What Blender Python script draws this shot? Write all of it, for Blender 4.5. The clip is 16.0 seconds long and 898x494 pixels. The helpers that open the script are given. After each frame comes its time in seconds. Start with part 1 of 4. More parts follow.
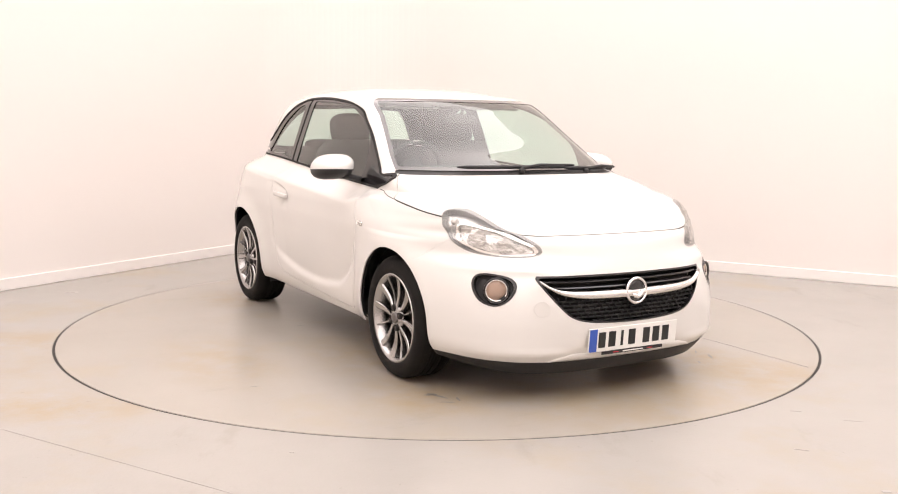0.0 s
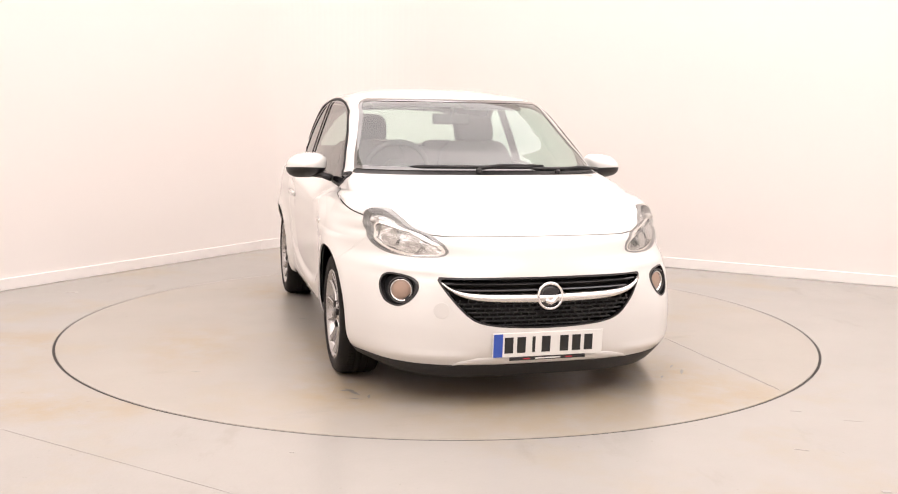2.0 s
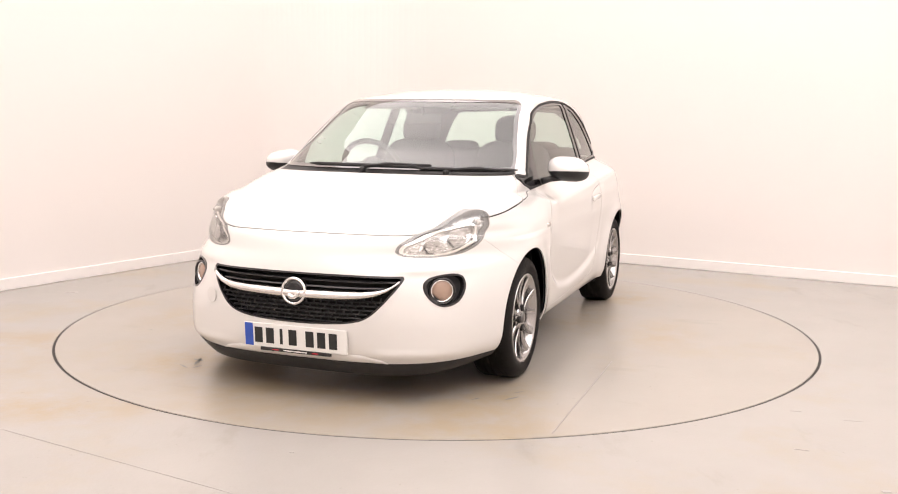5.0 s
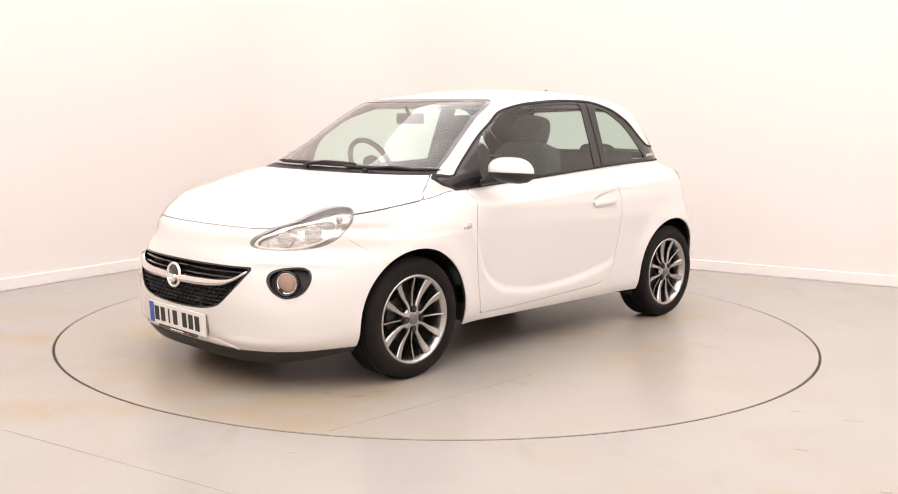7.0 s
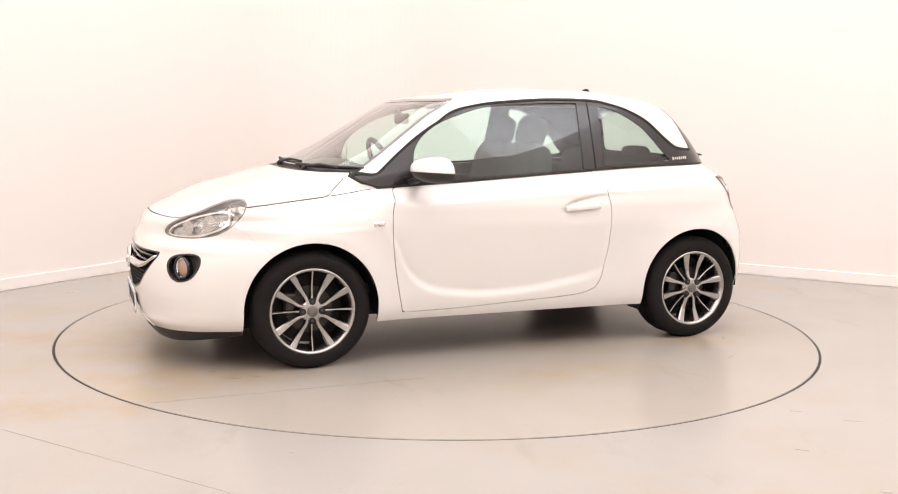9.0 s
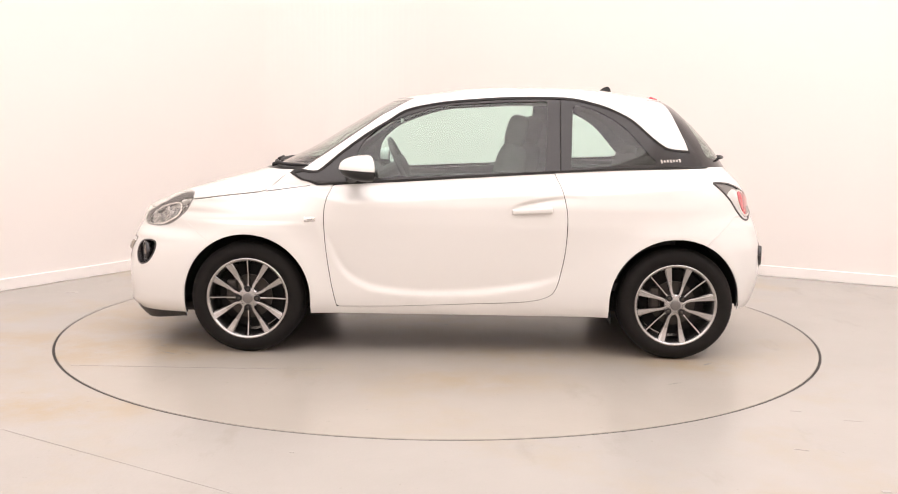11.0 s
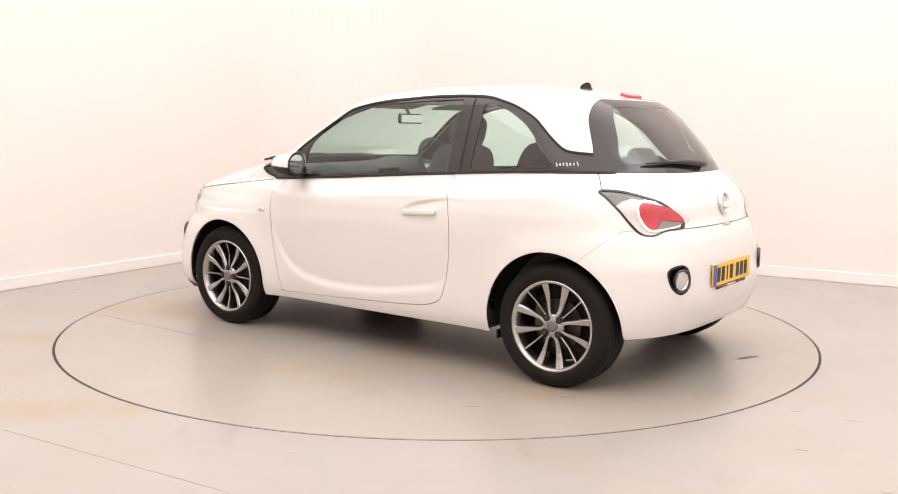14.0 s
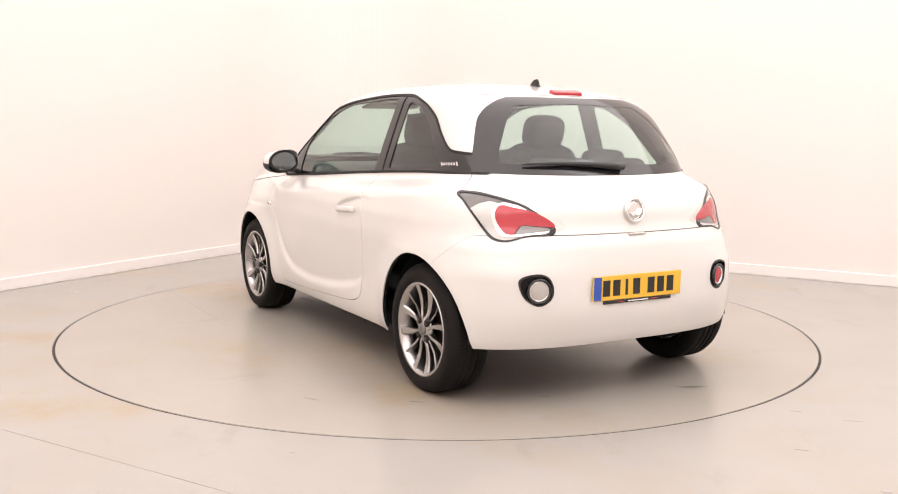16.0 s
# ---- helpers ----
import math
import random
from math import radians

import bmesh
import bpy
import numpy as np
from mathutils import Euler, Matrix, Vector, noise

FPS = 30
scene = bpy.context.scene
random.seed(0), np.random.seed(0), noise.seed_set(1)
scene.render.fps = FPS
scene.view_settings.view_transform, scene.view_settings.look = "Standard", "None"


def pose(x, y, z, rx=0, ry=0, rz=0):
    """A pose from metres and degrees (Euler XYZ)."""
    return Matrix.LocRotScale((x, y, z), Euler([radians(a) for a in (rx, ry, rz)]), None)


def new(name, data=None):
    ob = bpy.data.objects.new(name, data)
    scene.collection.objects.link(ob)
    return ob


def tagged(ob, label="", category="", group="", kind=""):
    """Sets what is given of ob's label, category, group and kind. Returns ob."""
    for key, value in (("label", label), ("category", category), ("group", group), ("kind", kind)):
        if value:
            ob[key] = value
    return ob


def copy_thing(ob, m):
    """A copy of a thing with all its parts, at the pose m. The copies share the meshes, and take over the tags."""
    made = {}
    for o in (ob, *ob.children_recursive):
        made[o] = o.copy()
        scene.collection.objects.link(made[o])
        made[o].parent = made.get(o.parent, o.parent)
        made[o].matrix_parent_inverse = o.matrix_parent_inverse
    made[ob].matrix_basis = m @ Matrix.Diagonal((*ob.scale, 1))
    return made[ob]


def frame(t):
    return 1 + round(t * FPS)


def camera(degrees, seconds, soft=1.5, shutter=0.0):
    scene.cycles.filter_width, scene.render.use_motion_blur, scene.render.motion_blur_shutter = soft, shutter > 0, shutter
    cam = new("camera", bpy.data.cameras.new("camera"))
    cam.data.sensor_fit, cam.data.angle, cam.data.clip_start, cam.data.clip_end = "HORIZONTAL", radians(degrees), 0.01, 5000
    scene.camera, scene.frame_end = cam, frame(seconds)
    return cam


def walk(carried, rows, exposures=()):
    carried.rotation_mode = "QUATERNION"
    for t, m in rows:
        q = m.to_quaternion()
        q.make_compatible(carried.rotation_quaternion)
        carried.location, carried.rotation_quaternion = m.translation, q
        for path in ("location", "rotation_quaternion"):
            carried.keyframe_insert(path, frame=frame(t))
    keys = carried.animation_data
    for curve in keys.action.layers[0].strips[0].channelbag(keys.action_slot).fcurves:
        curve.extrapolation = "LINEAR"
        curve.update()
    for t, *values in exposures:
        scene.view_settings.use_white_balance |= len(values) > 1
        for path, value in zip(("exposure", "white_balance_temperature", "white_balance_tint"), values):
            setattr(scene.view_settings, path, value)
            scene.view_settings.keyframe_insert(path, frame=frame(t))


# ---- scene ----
cam = camera(50.35, 16.0, soft=1.05)
EYE = pose(0, -5.915, 1.2569, 0, 0, -.5624) @ pose(0, 0, 0, 90 - 7.418) @ pose(0, 0, 0, 0, 0, .7797)
walk(cam, [(0.0, EYE), (16.0, EYE)])

# ---- world and lamps: a closed studio lit by panels in its ceiling
world = bpy.data.worlds.new("world")
scene.world = world
world.use_nodes = True
world.node_tree.nodes["Background"].inputs[0].default_value = (.02, .02, .02, 1)
PANEL_STRENGTH = 2.12
PANEL_COLOUR = (1.0, .922, .912)
scene.view_settings.exposure = 0.0


# ---- materials
def mat(name, colour, rough=.5, metal=0.0, vary=.06, scale=6.0, bump=0.0, bump_scale=120.0, coat=0.0, second=None, spec=.5):
    """A surface with a soft variation of its colour at two scales and a fine relief."""
    m = bpy.data.materials.new(name)
    m.use_nodes = True
    nt = m.node_tree
    b = nt.nodes["Principled BSDF"]
    b.inputs["Roughness"].default_value = rough
    b.inputs["Metallic"].default_value = metal
    b.inputs["Coat Weight"].default_value = coat
    b.inputs["Coat Roughness"].default_value = .03
    b.inputs["Specular IOR Level"].default_value = spec
    co = nt.nodes.new("ShaderNodeTexCoord")
    n1 = nt.nodes.new("ShaderNodeTexNoise")
    n1.inputs["Scale"].default_value = scale
    n1.inputs["Detail"].default_value = 8
    n1.inputs["Roughness"].default_value = .65
    nt.links.new(co.outputs["Object"], n1.inputs["Vector"])
    ramp = nt.nodes.new("ShaderNodeMix")
    ramp.data_type = "RGBA"
    lo = second or [c * (1 - vary) for c in colour]
    hi = [min(c * (1 + vary), 1) for c in colour]
    ramp.inputs["A"].default_value = (*lo, 1)
    ramp.inputs["B"].default_value = (*hi, 1)
    nt.links.new(n1.outputs["Fac"], ramp.inputs["Factor"])
    nt.links.new(ramp.outputs["Result"], b.inputs["Base Color"])
    if bump:
        n2 = nt.nodes.new("ShaderNodeTexNoise")
        n2.inputs["Scale"].default_value = bump_scale
        n2.inputs["Detail"].default_value = 4
        nt.links.new(co.outputs["Object"], n2.inputs["Vector"])
        bp = nt.nodes.new("ShaderNodeBump")
        bp.inputs["Strength"].default_value = bump
        bp.inputs["Distance"].default_value = .01
        nt.links.new(n2.outputs["Fac"], bp.inputs["Height"])
        nt.links.new(bp.outputs["Normal"], b.inputs["Normal"])
    return m


def floor_mat(name, stains, base=(.375, .350, .325), low=(.33, .308, .285)):
    """Painted screed: warm grey with cloudy wear, fine speckle, scuffs and ochre stains. stains: (x, y, radius, stretch, weight)."""
    m = mat(name, base, rough=.27, vary=.05, scale=1.4, bump=.05, bump_scale=60, second=low)
    nt = m.node_tree
    b = nt.nodes["Principled BSDF"]
    tone = b.inputs["Base Color"].links[0].from_socket
    co = nt.nodes.new("ShaderNodeTexCoord")

    def mixed(fac, colour, weight):
        nonlocal tone
        k = nt.nodes.new("ShaderNodeMath")
        k.operation = "MULTIPLY"
        k.inputs[1].default_value = weight
        nt.links.new(fac, k.inputs[0])
        mx = nt.nodes.new("ShaderNodeMix")
        mx.data_type = "RGBA"
        nt.links.new(k.outputs[0], mx.inputs["Factor"])
        nt.links.new(tone, mx.inputs["A"])
        mx.inputs["B"].default_value = (*colour, 1)
        tone = mx.outputs["Result"]

    def noisy(scale, lo, hi, stretch=(1, 1, 1)):
        mp = nt.nodes.new("ShaderNodeMapping")
        mp.inputs["Scale"].default_value = stretch
        nt.links.new(co.outputs["Object"], mp.inputs["Vector"])
        n = nt.nodes.new("ShaderNodeTexNoise")
        n.inputs["Scale"].default_value = scale
        n.inputs["Detail"].default_value = 9
        n.inputs["Roughness"].default_value = .62
        nt.links.new(mp.outputs[0], n.inputs["Vector"])
        r = nt.nodes.new("ShaderNodeMapRange")
        r.inputs[1].default_value, r.inputs[2].default_value = lo, hi
        nt.links.new(n.outputs["Fac"], r.inputs[0])
        return r.outputs[0]

    mixed(noisy(.9, .52, .75), (.38, .315, .225), .75)
    mixed(noisy(3.2, .60, .80, (1, .35, 1)), (.25, .23, .20), .55)
    mixed(noisy(26, .66, .74), (.20, .18, .16), .45)
    breakup = noisy(5.0, .30, .62)
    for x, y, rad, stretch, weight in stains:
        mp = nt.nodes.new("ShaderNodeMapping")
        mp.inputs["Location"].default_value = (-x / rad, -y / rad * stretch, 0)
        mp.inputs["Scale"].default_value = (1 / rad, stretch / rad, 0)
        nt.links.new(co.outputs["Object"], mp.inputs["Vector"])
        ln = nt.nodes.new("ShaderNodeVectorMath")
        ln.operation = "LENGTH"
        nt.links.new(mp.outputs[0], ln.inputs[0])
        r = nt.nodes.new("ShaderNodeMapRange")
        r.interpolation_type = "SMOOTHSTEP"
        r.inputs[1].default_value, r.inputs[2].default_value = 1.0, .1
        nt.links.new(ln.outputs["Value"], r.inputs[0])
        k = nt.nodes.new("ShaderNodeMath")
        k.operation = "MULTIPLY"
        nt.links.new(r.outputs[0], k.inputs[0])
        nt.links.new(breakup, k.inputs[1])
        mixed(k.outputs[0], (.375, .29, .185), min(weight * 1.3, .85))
    nt.links.new(tone, b.inputs["Base Color"])
    return m


def glass_mat(name, tint, gloss=1.0):
    """Thin tinted glass: it lets light through in its tint and mirrors by its angle."""
    m = bpy.data.materials.new(name)
    m.use_nodes = True
    nt = m.node_tree
    nt.nodes.remove(nt.nodes["Principled BSDF"])
    out = nt.nodes["Material Output"]
    tr = nt.nodes.new("ShaderNodeBsdfTransparent")
    tr.inputs[0].default_value = (*tint, 1)
    gl = nt.nodes.new("ShaderNodeBsdfGlossy")
    gl.inputs["Roughness"].default_value = .015
    fr = nt.nodes.new("ShaderNodeLayerWeight")
    fr.inputs["Blend"].default_value = .5
    pw = nt.nodes.new("ShaderNodeMath")
    pw.operation = "POWER"
    pw.inputs[1].default_value = 4.0
    nt.links.new(fr.outputs["Facing"], pw.inputs[0])
    k = nt.nodes.new("ShaderNodeMath")
    k.operation = "MULTIPLY_ADD"
    k.use_clamp = True
    k.inputs[1].default_value = .85 * gloss
    k.inputs[2].default_value = .07 * gloss
    nt.links.new(pw.outputs[0], k.inputs[0])
    mx = nt.nodes.new("ShaderNodeMixShader")
    nt.links.new(k.outputs[0], mx.inputs[0])
    nt.links.new(tr.outputs[0], mx.inputs[1])
    nt.links.new(gl.outputs[0], mx.inputs[2])
    nt.links.new(mx.outputs[0], out.inputs[0])
    return m


def glow_mat(name, colour, strength):
    m = bpy.data.materials.new(name)
    m.use_nodes = True
    b = m.node_tree.nodes["Principled BSDF"]
    b.inputs["Base Color"].default_value = (.9, .9, .9, 1)
    b.inputs["Emission Color"].default_value = (*colour, 1)
    b.inputs["Emission Strength"].default_value = strength
    return m


M = {
    "wall": mat("wall_paint", (.80, .752, .715), rough=.85, vary=.012, scale=1.1, bump=.04, bump_scale=180),
    "skirt": mat("skirting_paint", (.84, .80, .77), rough=.45, vary=.02),
    "ceiling": mat("ceiling_paint", (.80, .76, .71), rough=.9, vary=.02, scale=2),
    "floor": floor_mat("floor_screed", [(-1.75, -1.85, .9, 2.4, .55), (-2.35, -.55, .8, 2.2, .45), (-2.2, -1.2, 1.2, 1.6, .25), (1.3, 2.1, .9, 2.0, .25)]),
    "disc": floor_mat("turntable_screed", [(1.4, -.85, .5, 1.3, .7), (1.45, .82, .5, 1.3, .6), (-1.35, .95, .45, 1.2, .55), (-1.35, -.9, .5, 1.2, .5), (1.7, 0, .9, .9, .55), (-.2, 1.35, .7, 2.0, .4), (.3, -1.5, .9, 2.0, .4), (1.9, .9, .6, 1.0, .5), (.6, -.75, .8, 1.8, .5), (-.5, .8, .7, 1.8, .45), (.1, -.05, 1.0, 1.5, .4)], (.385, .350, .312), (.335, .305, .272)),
    "seam": mat("gap_shade", (.03, .026, .022), rough=.8, vary=.2),
    "joint": mat("screed_joint", (.285, .262, .240), rough=.7, vary=.2, scale=9),
    "scuff": mat("floor_scuff", (.14, .125, .10), rough=.6, vary=.4, scale=40),
    "paint": mat("white_car_paint", (.715, .697, .670), rough=.30, vary=.008, scale=2, coat=1.0),
    "liner": mat("black_liner", (.016, .0145, .014), rough=.85, vary=.2),
    "black": mat("black_plastic", (.011, .0105, .011), rough=.5, vary=.15, scale=40, bump=.06, bump_scale=700),
    "gloss_black": mat("gloss_black_trim", (.016, .0145, .016), rough=.16, vary=.1, coat=.2),
    "frit": mat("glass_border", (.020, .019, .019), rough=.06, vary=.1, coat=1.0, spec=1.0),
    "lining": mat("roof_lining", (.46, .44, .41), rough=.95, vary=.06, scale=60),
    "smoke": mat("smoky_lens", (.15, .14, .135), rough=.12, vary=.15, scale=30, coat=.8),
    "rubber": mat("tyre_rubber", (.0095, .0080, .0073), rough=.7, vary=.3, scale=14, bump=.12, bump_scale=300, spec=.18),
    "alloy": mat("alloy", (.44, .43, .425), rough=.26, metal=1.0, vary=.06, scale=30),
    "alloy_dark": mat("alloy_pocket", (.20, .19, .185), rough=.4, metal=.9, vary=.1, scale=20),
    "iron": mat("brake_iron", (.075, .066, .06), rough=.5, metal=.8, vary=.2, scale=20),
    "chrome": mat("chrome", (.86, .85, .84), rough=.07, metal=1.0, vary=.01),
    "satin": mat("satin_chrome", (.74, .72, .70), rough=.22, metal=1.0, vary=.02),
    "cloth": mat("dark_cloth", (.045, .042, .040), rough=.95, vary=.25, scale=60, bump=.05, bump_scale=160),
    "dash": mat("dash_plastic", (.030, .029, .028), rough=.6, vary=.15, scale=30, bump=.1, bump_scale=600),
    "glass": glass_mat("tinted_glass", (.79, .945, .90), 1.15),
    "screen_glass": glass_mat("windscreen_glass", (.80, .95, .89), 1.45),
    "rear_glass": glass_mat("dark_tinted_glass", (.70, .80, .75), 1.2),
    "lens": glass_mat("clear_lens", (.97, .97, .96), 1.0),
    # the dark mottling in its colour stands in for dark reflections in the facets
    "reflector": mat("lamp_reflector", (.86, .85, .84), rough=.14, metal=.85, vary=.06, scale=34, bump=.9, bump_scale=38, second=(.30, .295, .29)),
    "lamp_grey": mat("lamp_bezel", (.27, .265, .26), rough=.3, metal=.6, vary=.1),
    "red_lens": mat("red_lens", (.46, .035, .05), rough=.12, vary=.12, scale=40, coat=.6),
    "amber": mat("amber_bulb", (.62, .33, .20), rough=.25, vary=.1, scale=30),
    "clear_lens": mat("frosted_lens", (.50, .47, .44), rough=.2, vary=.1, scale=60, coat=.5),
    "plate_white": mat("plate_white", (.78, .77, .74), rough=.35, vary=.02),
    "plate_yellow": mat("plate_yellow", (.78, .47, .045), rough=.35, vary=.03),
    "plate_blue": mat("plate_blue", (.03, .085, .42), rough=.35, vary=.05),
    "ink": mat("plate_ink", (.012, .012, .012), rough=.5, vary=.1),
    "mirror": mat("mirror_glass", (.85, .87, .87), rough=.02, metal=1.0, vary=.005),
    "panel_cool": glow_mat("cool_light_diffuser", (.96, .96, 1.0), 4.4),
    "panel": glow_mat("light_diffuser", PANEL_COLOUR, PANEL_STRENGTH),
    "fog_glass": mat("fog_glass", (.42, .29, .22), rough=.15, vary=.15, scale=60, coat=.7),
    "white_lens": mat("white_lens", (.58, .56, .54), rough=.15, vary=.05, scale=50, coat=.7),
    "paper": mat("white_paper", (.75, .74, .72), rough=.7, vary=.03),
}


# ---- body surface of the car: x forward, y to its left, z up; origin on the floor midway between the axles
def table(rows):
    """A smooth curve through rows of (key, value)."""
    ks = [r[0] for r in rows]
    vs = [r[1] for r in rows]
    n = len(ks)
    sl = [(vs[i + 1] - vs[i]) / (ks[i + 1] - ks[i]) for i in range(n - 1)]
    m = [sl[0]] + [0.0 if sl[i - 1] * sl[i] <= 0 else 2 * sl[i - 1] * sl[i] / (sl[i - 1] + sl[i]) for i in range(1, n - 1)] + [sl[-1]]

    def at(k):
        if k <= ks[0]:
            return vs[0]
        if k >= ks[-1]:
            return vs[-1]
        i = 0
        while ks[i + 1] < k:
            i += 1
        h = ks[i + 1] - ks[i]
        t = (k - ks[i]) / h
        t2, t3 = t * t, t * t * t
        return (2 * t3 - 3 * t2 + 1) * vs[i] + (t3 - 2 * t2 + t) * h * m[i] + (3 * t2 - 2 * t3) * vs[i + 1] + (t3 - t2) * h * m[i + 1]
    return at


NOSE = table([(.10, 1.86), (.17, 1.915), (.28, 1.965), (.42, 1.98), (.5, 1.975), (.57, 1.96), (.66, 1.93), (.72, 1.905), (.755, 1.86), (.80, 1.74), (.85, 1.60),
              (.90, 1.43), (.95, 1.25), (.98, 1.155), (1.0, 1.105), (1.02, 1.065), (1.06, .980), (1.1, .895), (1.2, .73), (1.3, .56), (1.355, .462), (1.39, .375), (1.42, .2), (1.45, -.02), (1.462, -.2)])
NOSE_LEN = table([(.10, .78), (.5, .82), (.66, .85), (.755, .86), (.80, .83), (.85, .76), (.90, .64), (.95, .52), (1.0, .50), (1.02, .47), (1.06, .405), (1.1, .35), (1.2, .318), (1.3, .284), (1.355, .285), (1.42, .4), (1.45, .3), (1.462, .18)])
NOSE_POW = table([(.10, 3.3), (.2, 3.2), (.3, 2.9), (.5, 2.62), (.60, 2.4), (.66, 2.15), (.74, 2.25), (.80, 3.2), (.85, 4.3), (.90, 4.4), (.95, 4.0), (.98, 3.2), (1.0, 2.8), (1.2, 2.5), (1.355, 2.6), (1.462, 2.4)])
TAIL = table([(.10, -1.50), (.2, -1.62), (.3, -1.69), (.45, -1.725), (.57, -1.72), (.70, -1.705), (.76, -1.68), (.80, -1.665), (.86, -1.655), (.93, -1.615), (1.0, -1.550), (1.1, -1.476),
              (1.2, -1.386), (1.3, -1.28), (1.36, -1.206), (1.39, -1.15), (1.42, -1.0), (1.45, -.78), (1.462, -.6)])
TAIL_LEN = table([(.10, .5), (.57, .6), (.90, .6), (.95, .57), (1.0, .53), (1.1, .50), (1.2, .443), (1.3, .38), (1.36, .41), (1.4, .48), (1.45, .3), (1.462, .18)])
TAIL_POW = table([(.10, 3.2), (.57, 3.2), (.68, 2.8), (.77, 2.6), (.93, 2.55), (1.0, 2.62), (1.1, 2.7), (1.3, 2.65), (1.462, 2.4)])
FLANK = table([(.10, .71), (.19, .785), (.22, .808), (.27, .826), (.33, .834), (.45, .840), (.6, .850), (.72, .860), (.79, .860), (.86, .850), (.95, .834), (1.05, .818)])
ROOF_W = table([(1.35, .598), (1.375, .580), (1.40, .552), (1.42, .51), (1.44, .43), (1.455, .28), (1.462, .12)])
WING = table([(.70, .86), (.75, .848), (.80, .825), (.845, .803), (.875, .786), (.90, .768), (.95, .742), (1.05, .74)])

CREASE = table([(-.62, .46), (-.464, .385), (-.264, .343), (-.05, .316), (.192, .306), (.461, .332), (.56, .37), (.625, .418), (.68, .50), (.71, .575), (.80, .72)])


def belt(x):
    return .9495 - .0622 * x


def flank(x, z):
    """Half the width of the car at x and z, before its ends are rounded."""
    low = FLANK(z)
    # the hollow in the door above the sill, and the swell over the wheels
    for xw, rz in ((1.1555, .36), (-1.1555, .38)):
        d = math.hypot(x - xw, (z - .30))
        low += .022 * math.exp(-((d - .33) / .10) ** 2) * min(max((.78 - z) / .12, 0), 1)
    # the scoop in the door, its lower edge a soft crease; a light shoulder line over the rear wheel
    if -.62 < x < .80 and .2 < z < .85:
        h = z - CREASE(x)
        ends = max(min((x + .62) / .25, (.80 - x) / .14, 1), 0)
        if h > 0:
            k = min(h / .045, 1)
            low -= .014 * ends * k * k * (3 - 2 * k) * math.exp(-max(h - .045, 0) / .13)
    # the almond-shaped hollow behind the door handle
    if -.66 < x < -.25 and .70 < z < .90:
        h = .795 + .078 * min((-.25 - x) / .31, 1) ** .55 - z
        if h > 0:
            lead = min((-.25 - x) / .07, 1)
            low -= .017 * lead * min(h / .012, 1) * math.exp(-max(h - .012, 0) / .045) * min(max((x + .66) / .28, 0), 1)
    if x < -.35 and z > .80:
        h = z - (.866 + (-.45 - x) * .075)
        low -= .006 * min(max((-.35 - x) / .2, 0), 1) * min(max(h / .012 + .5, 0), 1)
    # the front wing rolls inwards towards the bonnet
    if x > .6 and z > .70:
        w = min((x - .6) / .4, 1)
        w = w * w * (3 - 2 * w)
        low = low * (1 - w) + min(WING(z), low) * w
    b = belt(max(min(x, .85), -1.3))
    roll = .10 - .08 * min(max((x - .6) / .3, 0), 1)
    if z > b - roll:
        u = (z - b) / (1.35 - b)
        top = .745 - (.05 * (-x) ** 1.4 if x < 0 else 0)
        up = top + (.598 - top) * min(u, 1.0) ** 1.1 if u > 0 else top
        if z > 1.35:
            up = ROOF_W(z)
        k = min(max((z - (b - roll)) / roll, 0), 1)
        k = k * k * (3 - 2 * k)
        return low * (1 - k) + min(up, low) * k
    return low


def skin(u, z):
    """The point of the left half of the skin at height z: u from 0 (nose) over 1 to 2 (flank) and 3 (tail)."""
    f, fl, fn, r, rl, rn = NOSE(z), NOSE_LEN(z), NOSE_POW(z), TAIL(z), TAIL_LEN(z), TAIL_POW(z)
    xf, xr = f - fl, r + rl
    if u <= 1:
        a = u * math.pi / 2
        x = xf + fl * max(math.cos(a), 0) ** (2 / fn)
        y = flank(x, z) * max(math.sin(a), 0) ** (2 / fn)
        if z < .62:
            # a brow over grille and fog lamps, and a fold above the lower lip
            side = min(max((y - .40) / .12, 0), 1) * min(max((.80 - y) / .10, 0), 1)
            x -= .011 * side * min(max((.592 - z) / .010, 0), 1) * min(max((z - .36) / .16, 0), 1)
            x += .012 * min(max((.78 - y) / .2, 0), 1) * min(max((y - .30) / .12, 0), 1) * math.exp(-((z - .225) / .022) ** 2)
    elif u < 2:
        x = xf + (xr - xf) * (u - 1)
        y = flank(x, z)
    else:
        a = (3 - u) * math.pi / 2
        x = xr - rl * max(math.cos(a), 0) ** (2 / rn)
        y = flank(x, z) * max(math.sin(a), 0) ** (2 / rn)
    return x, y, z


def half_width(x, z):
    """Half the width of the skin at x and z, or 0 past its ends."""
    f, fl, fn, r, rl, rn = NOSE(z), NOSE_LEN(z), NOSE_POW(z), TAIL(z), TAIL_LEN(z), TAIL_POW(z)
    if x >= f or x <= r or z > 1.462:
        return 0.0
    y = flank(x, z)
    if x > f - fl:
        y *= (1 - ((x - f + fl) / fl) ** fn) ** (1 / fn)
    elif x < r + rl:
        y *= (1 - ((r + rl - x) / rl) ** rn) ** (1 / rn)
    return y


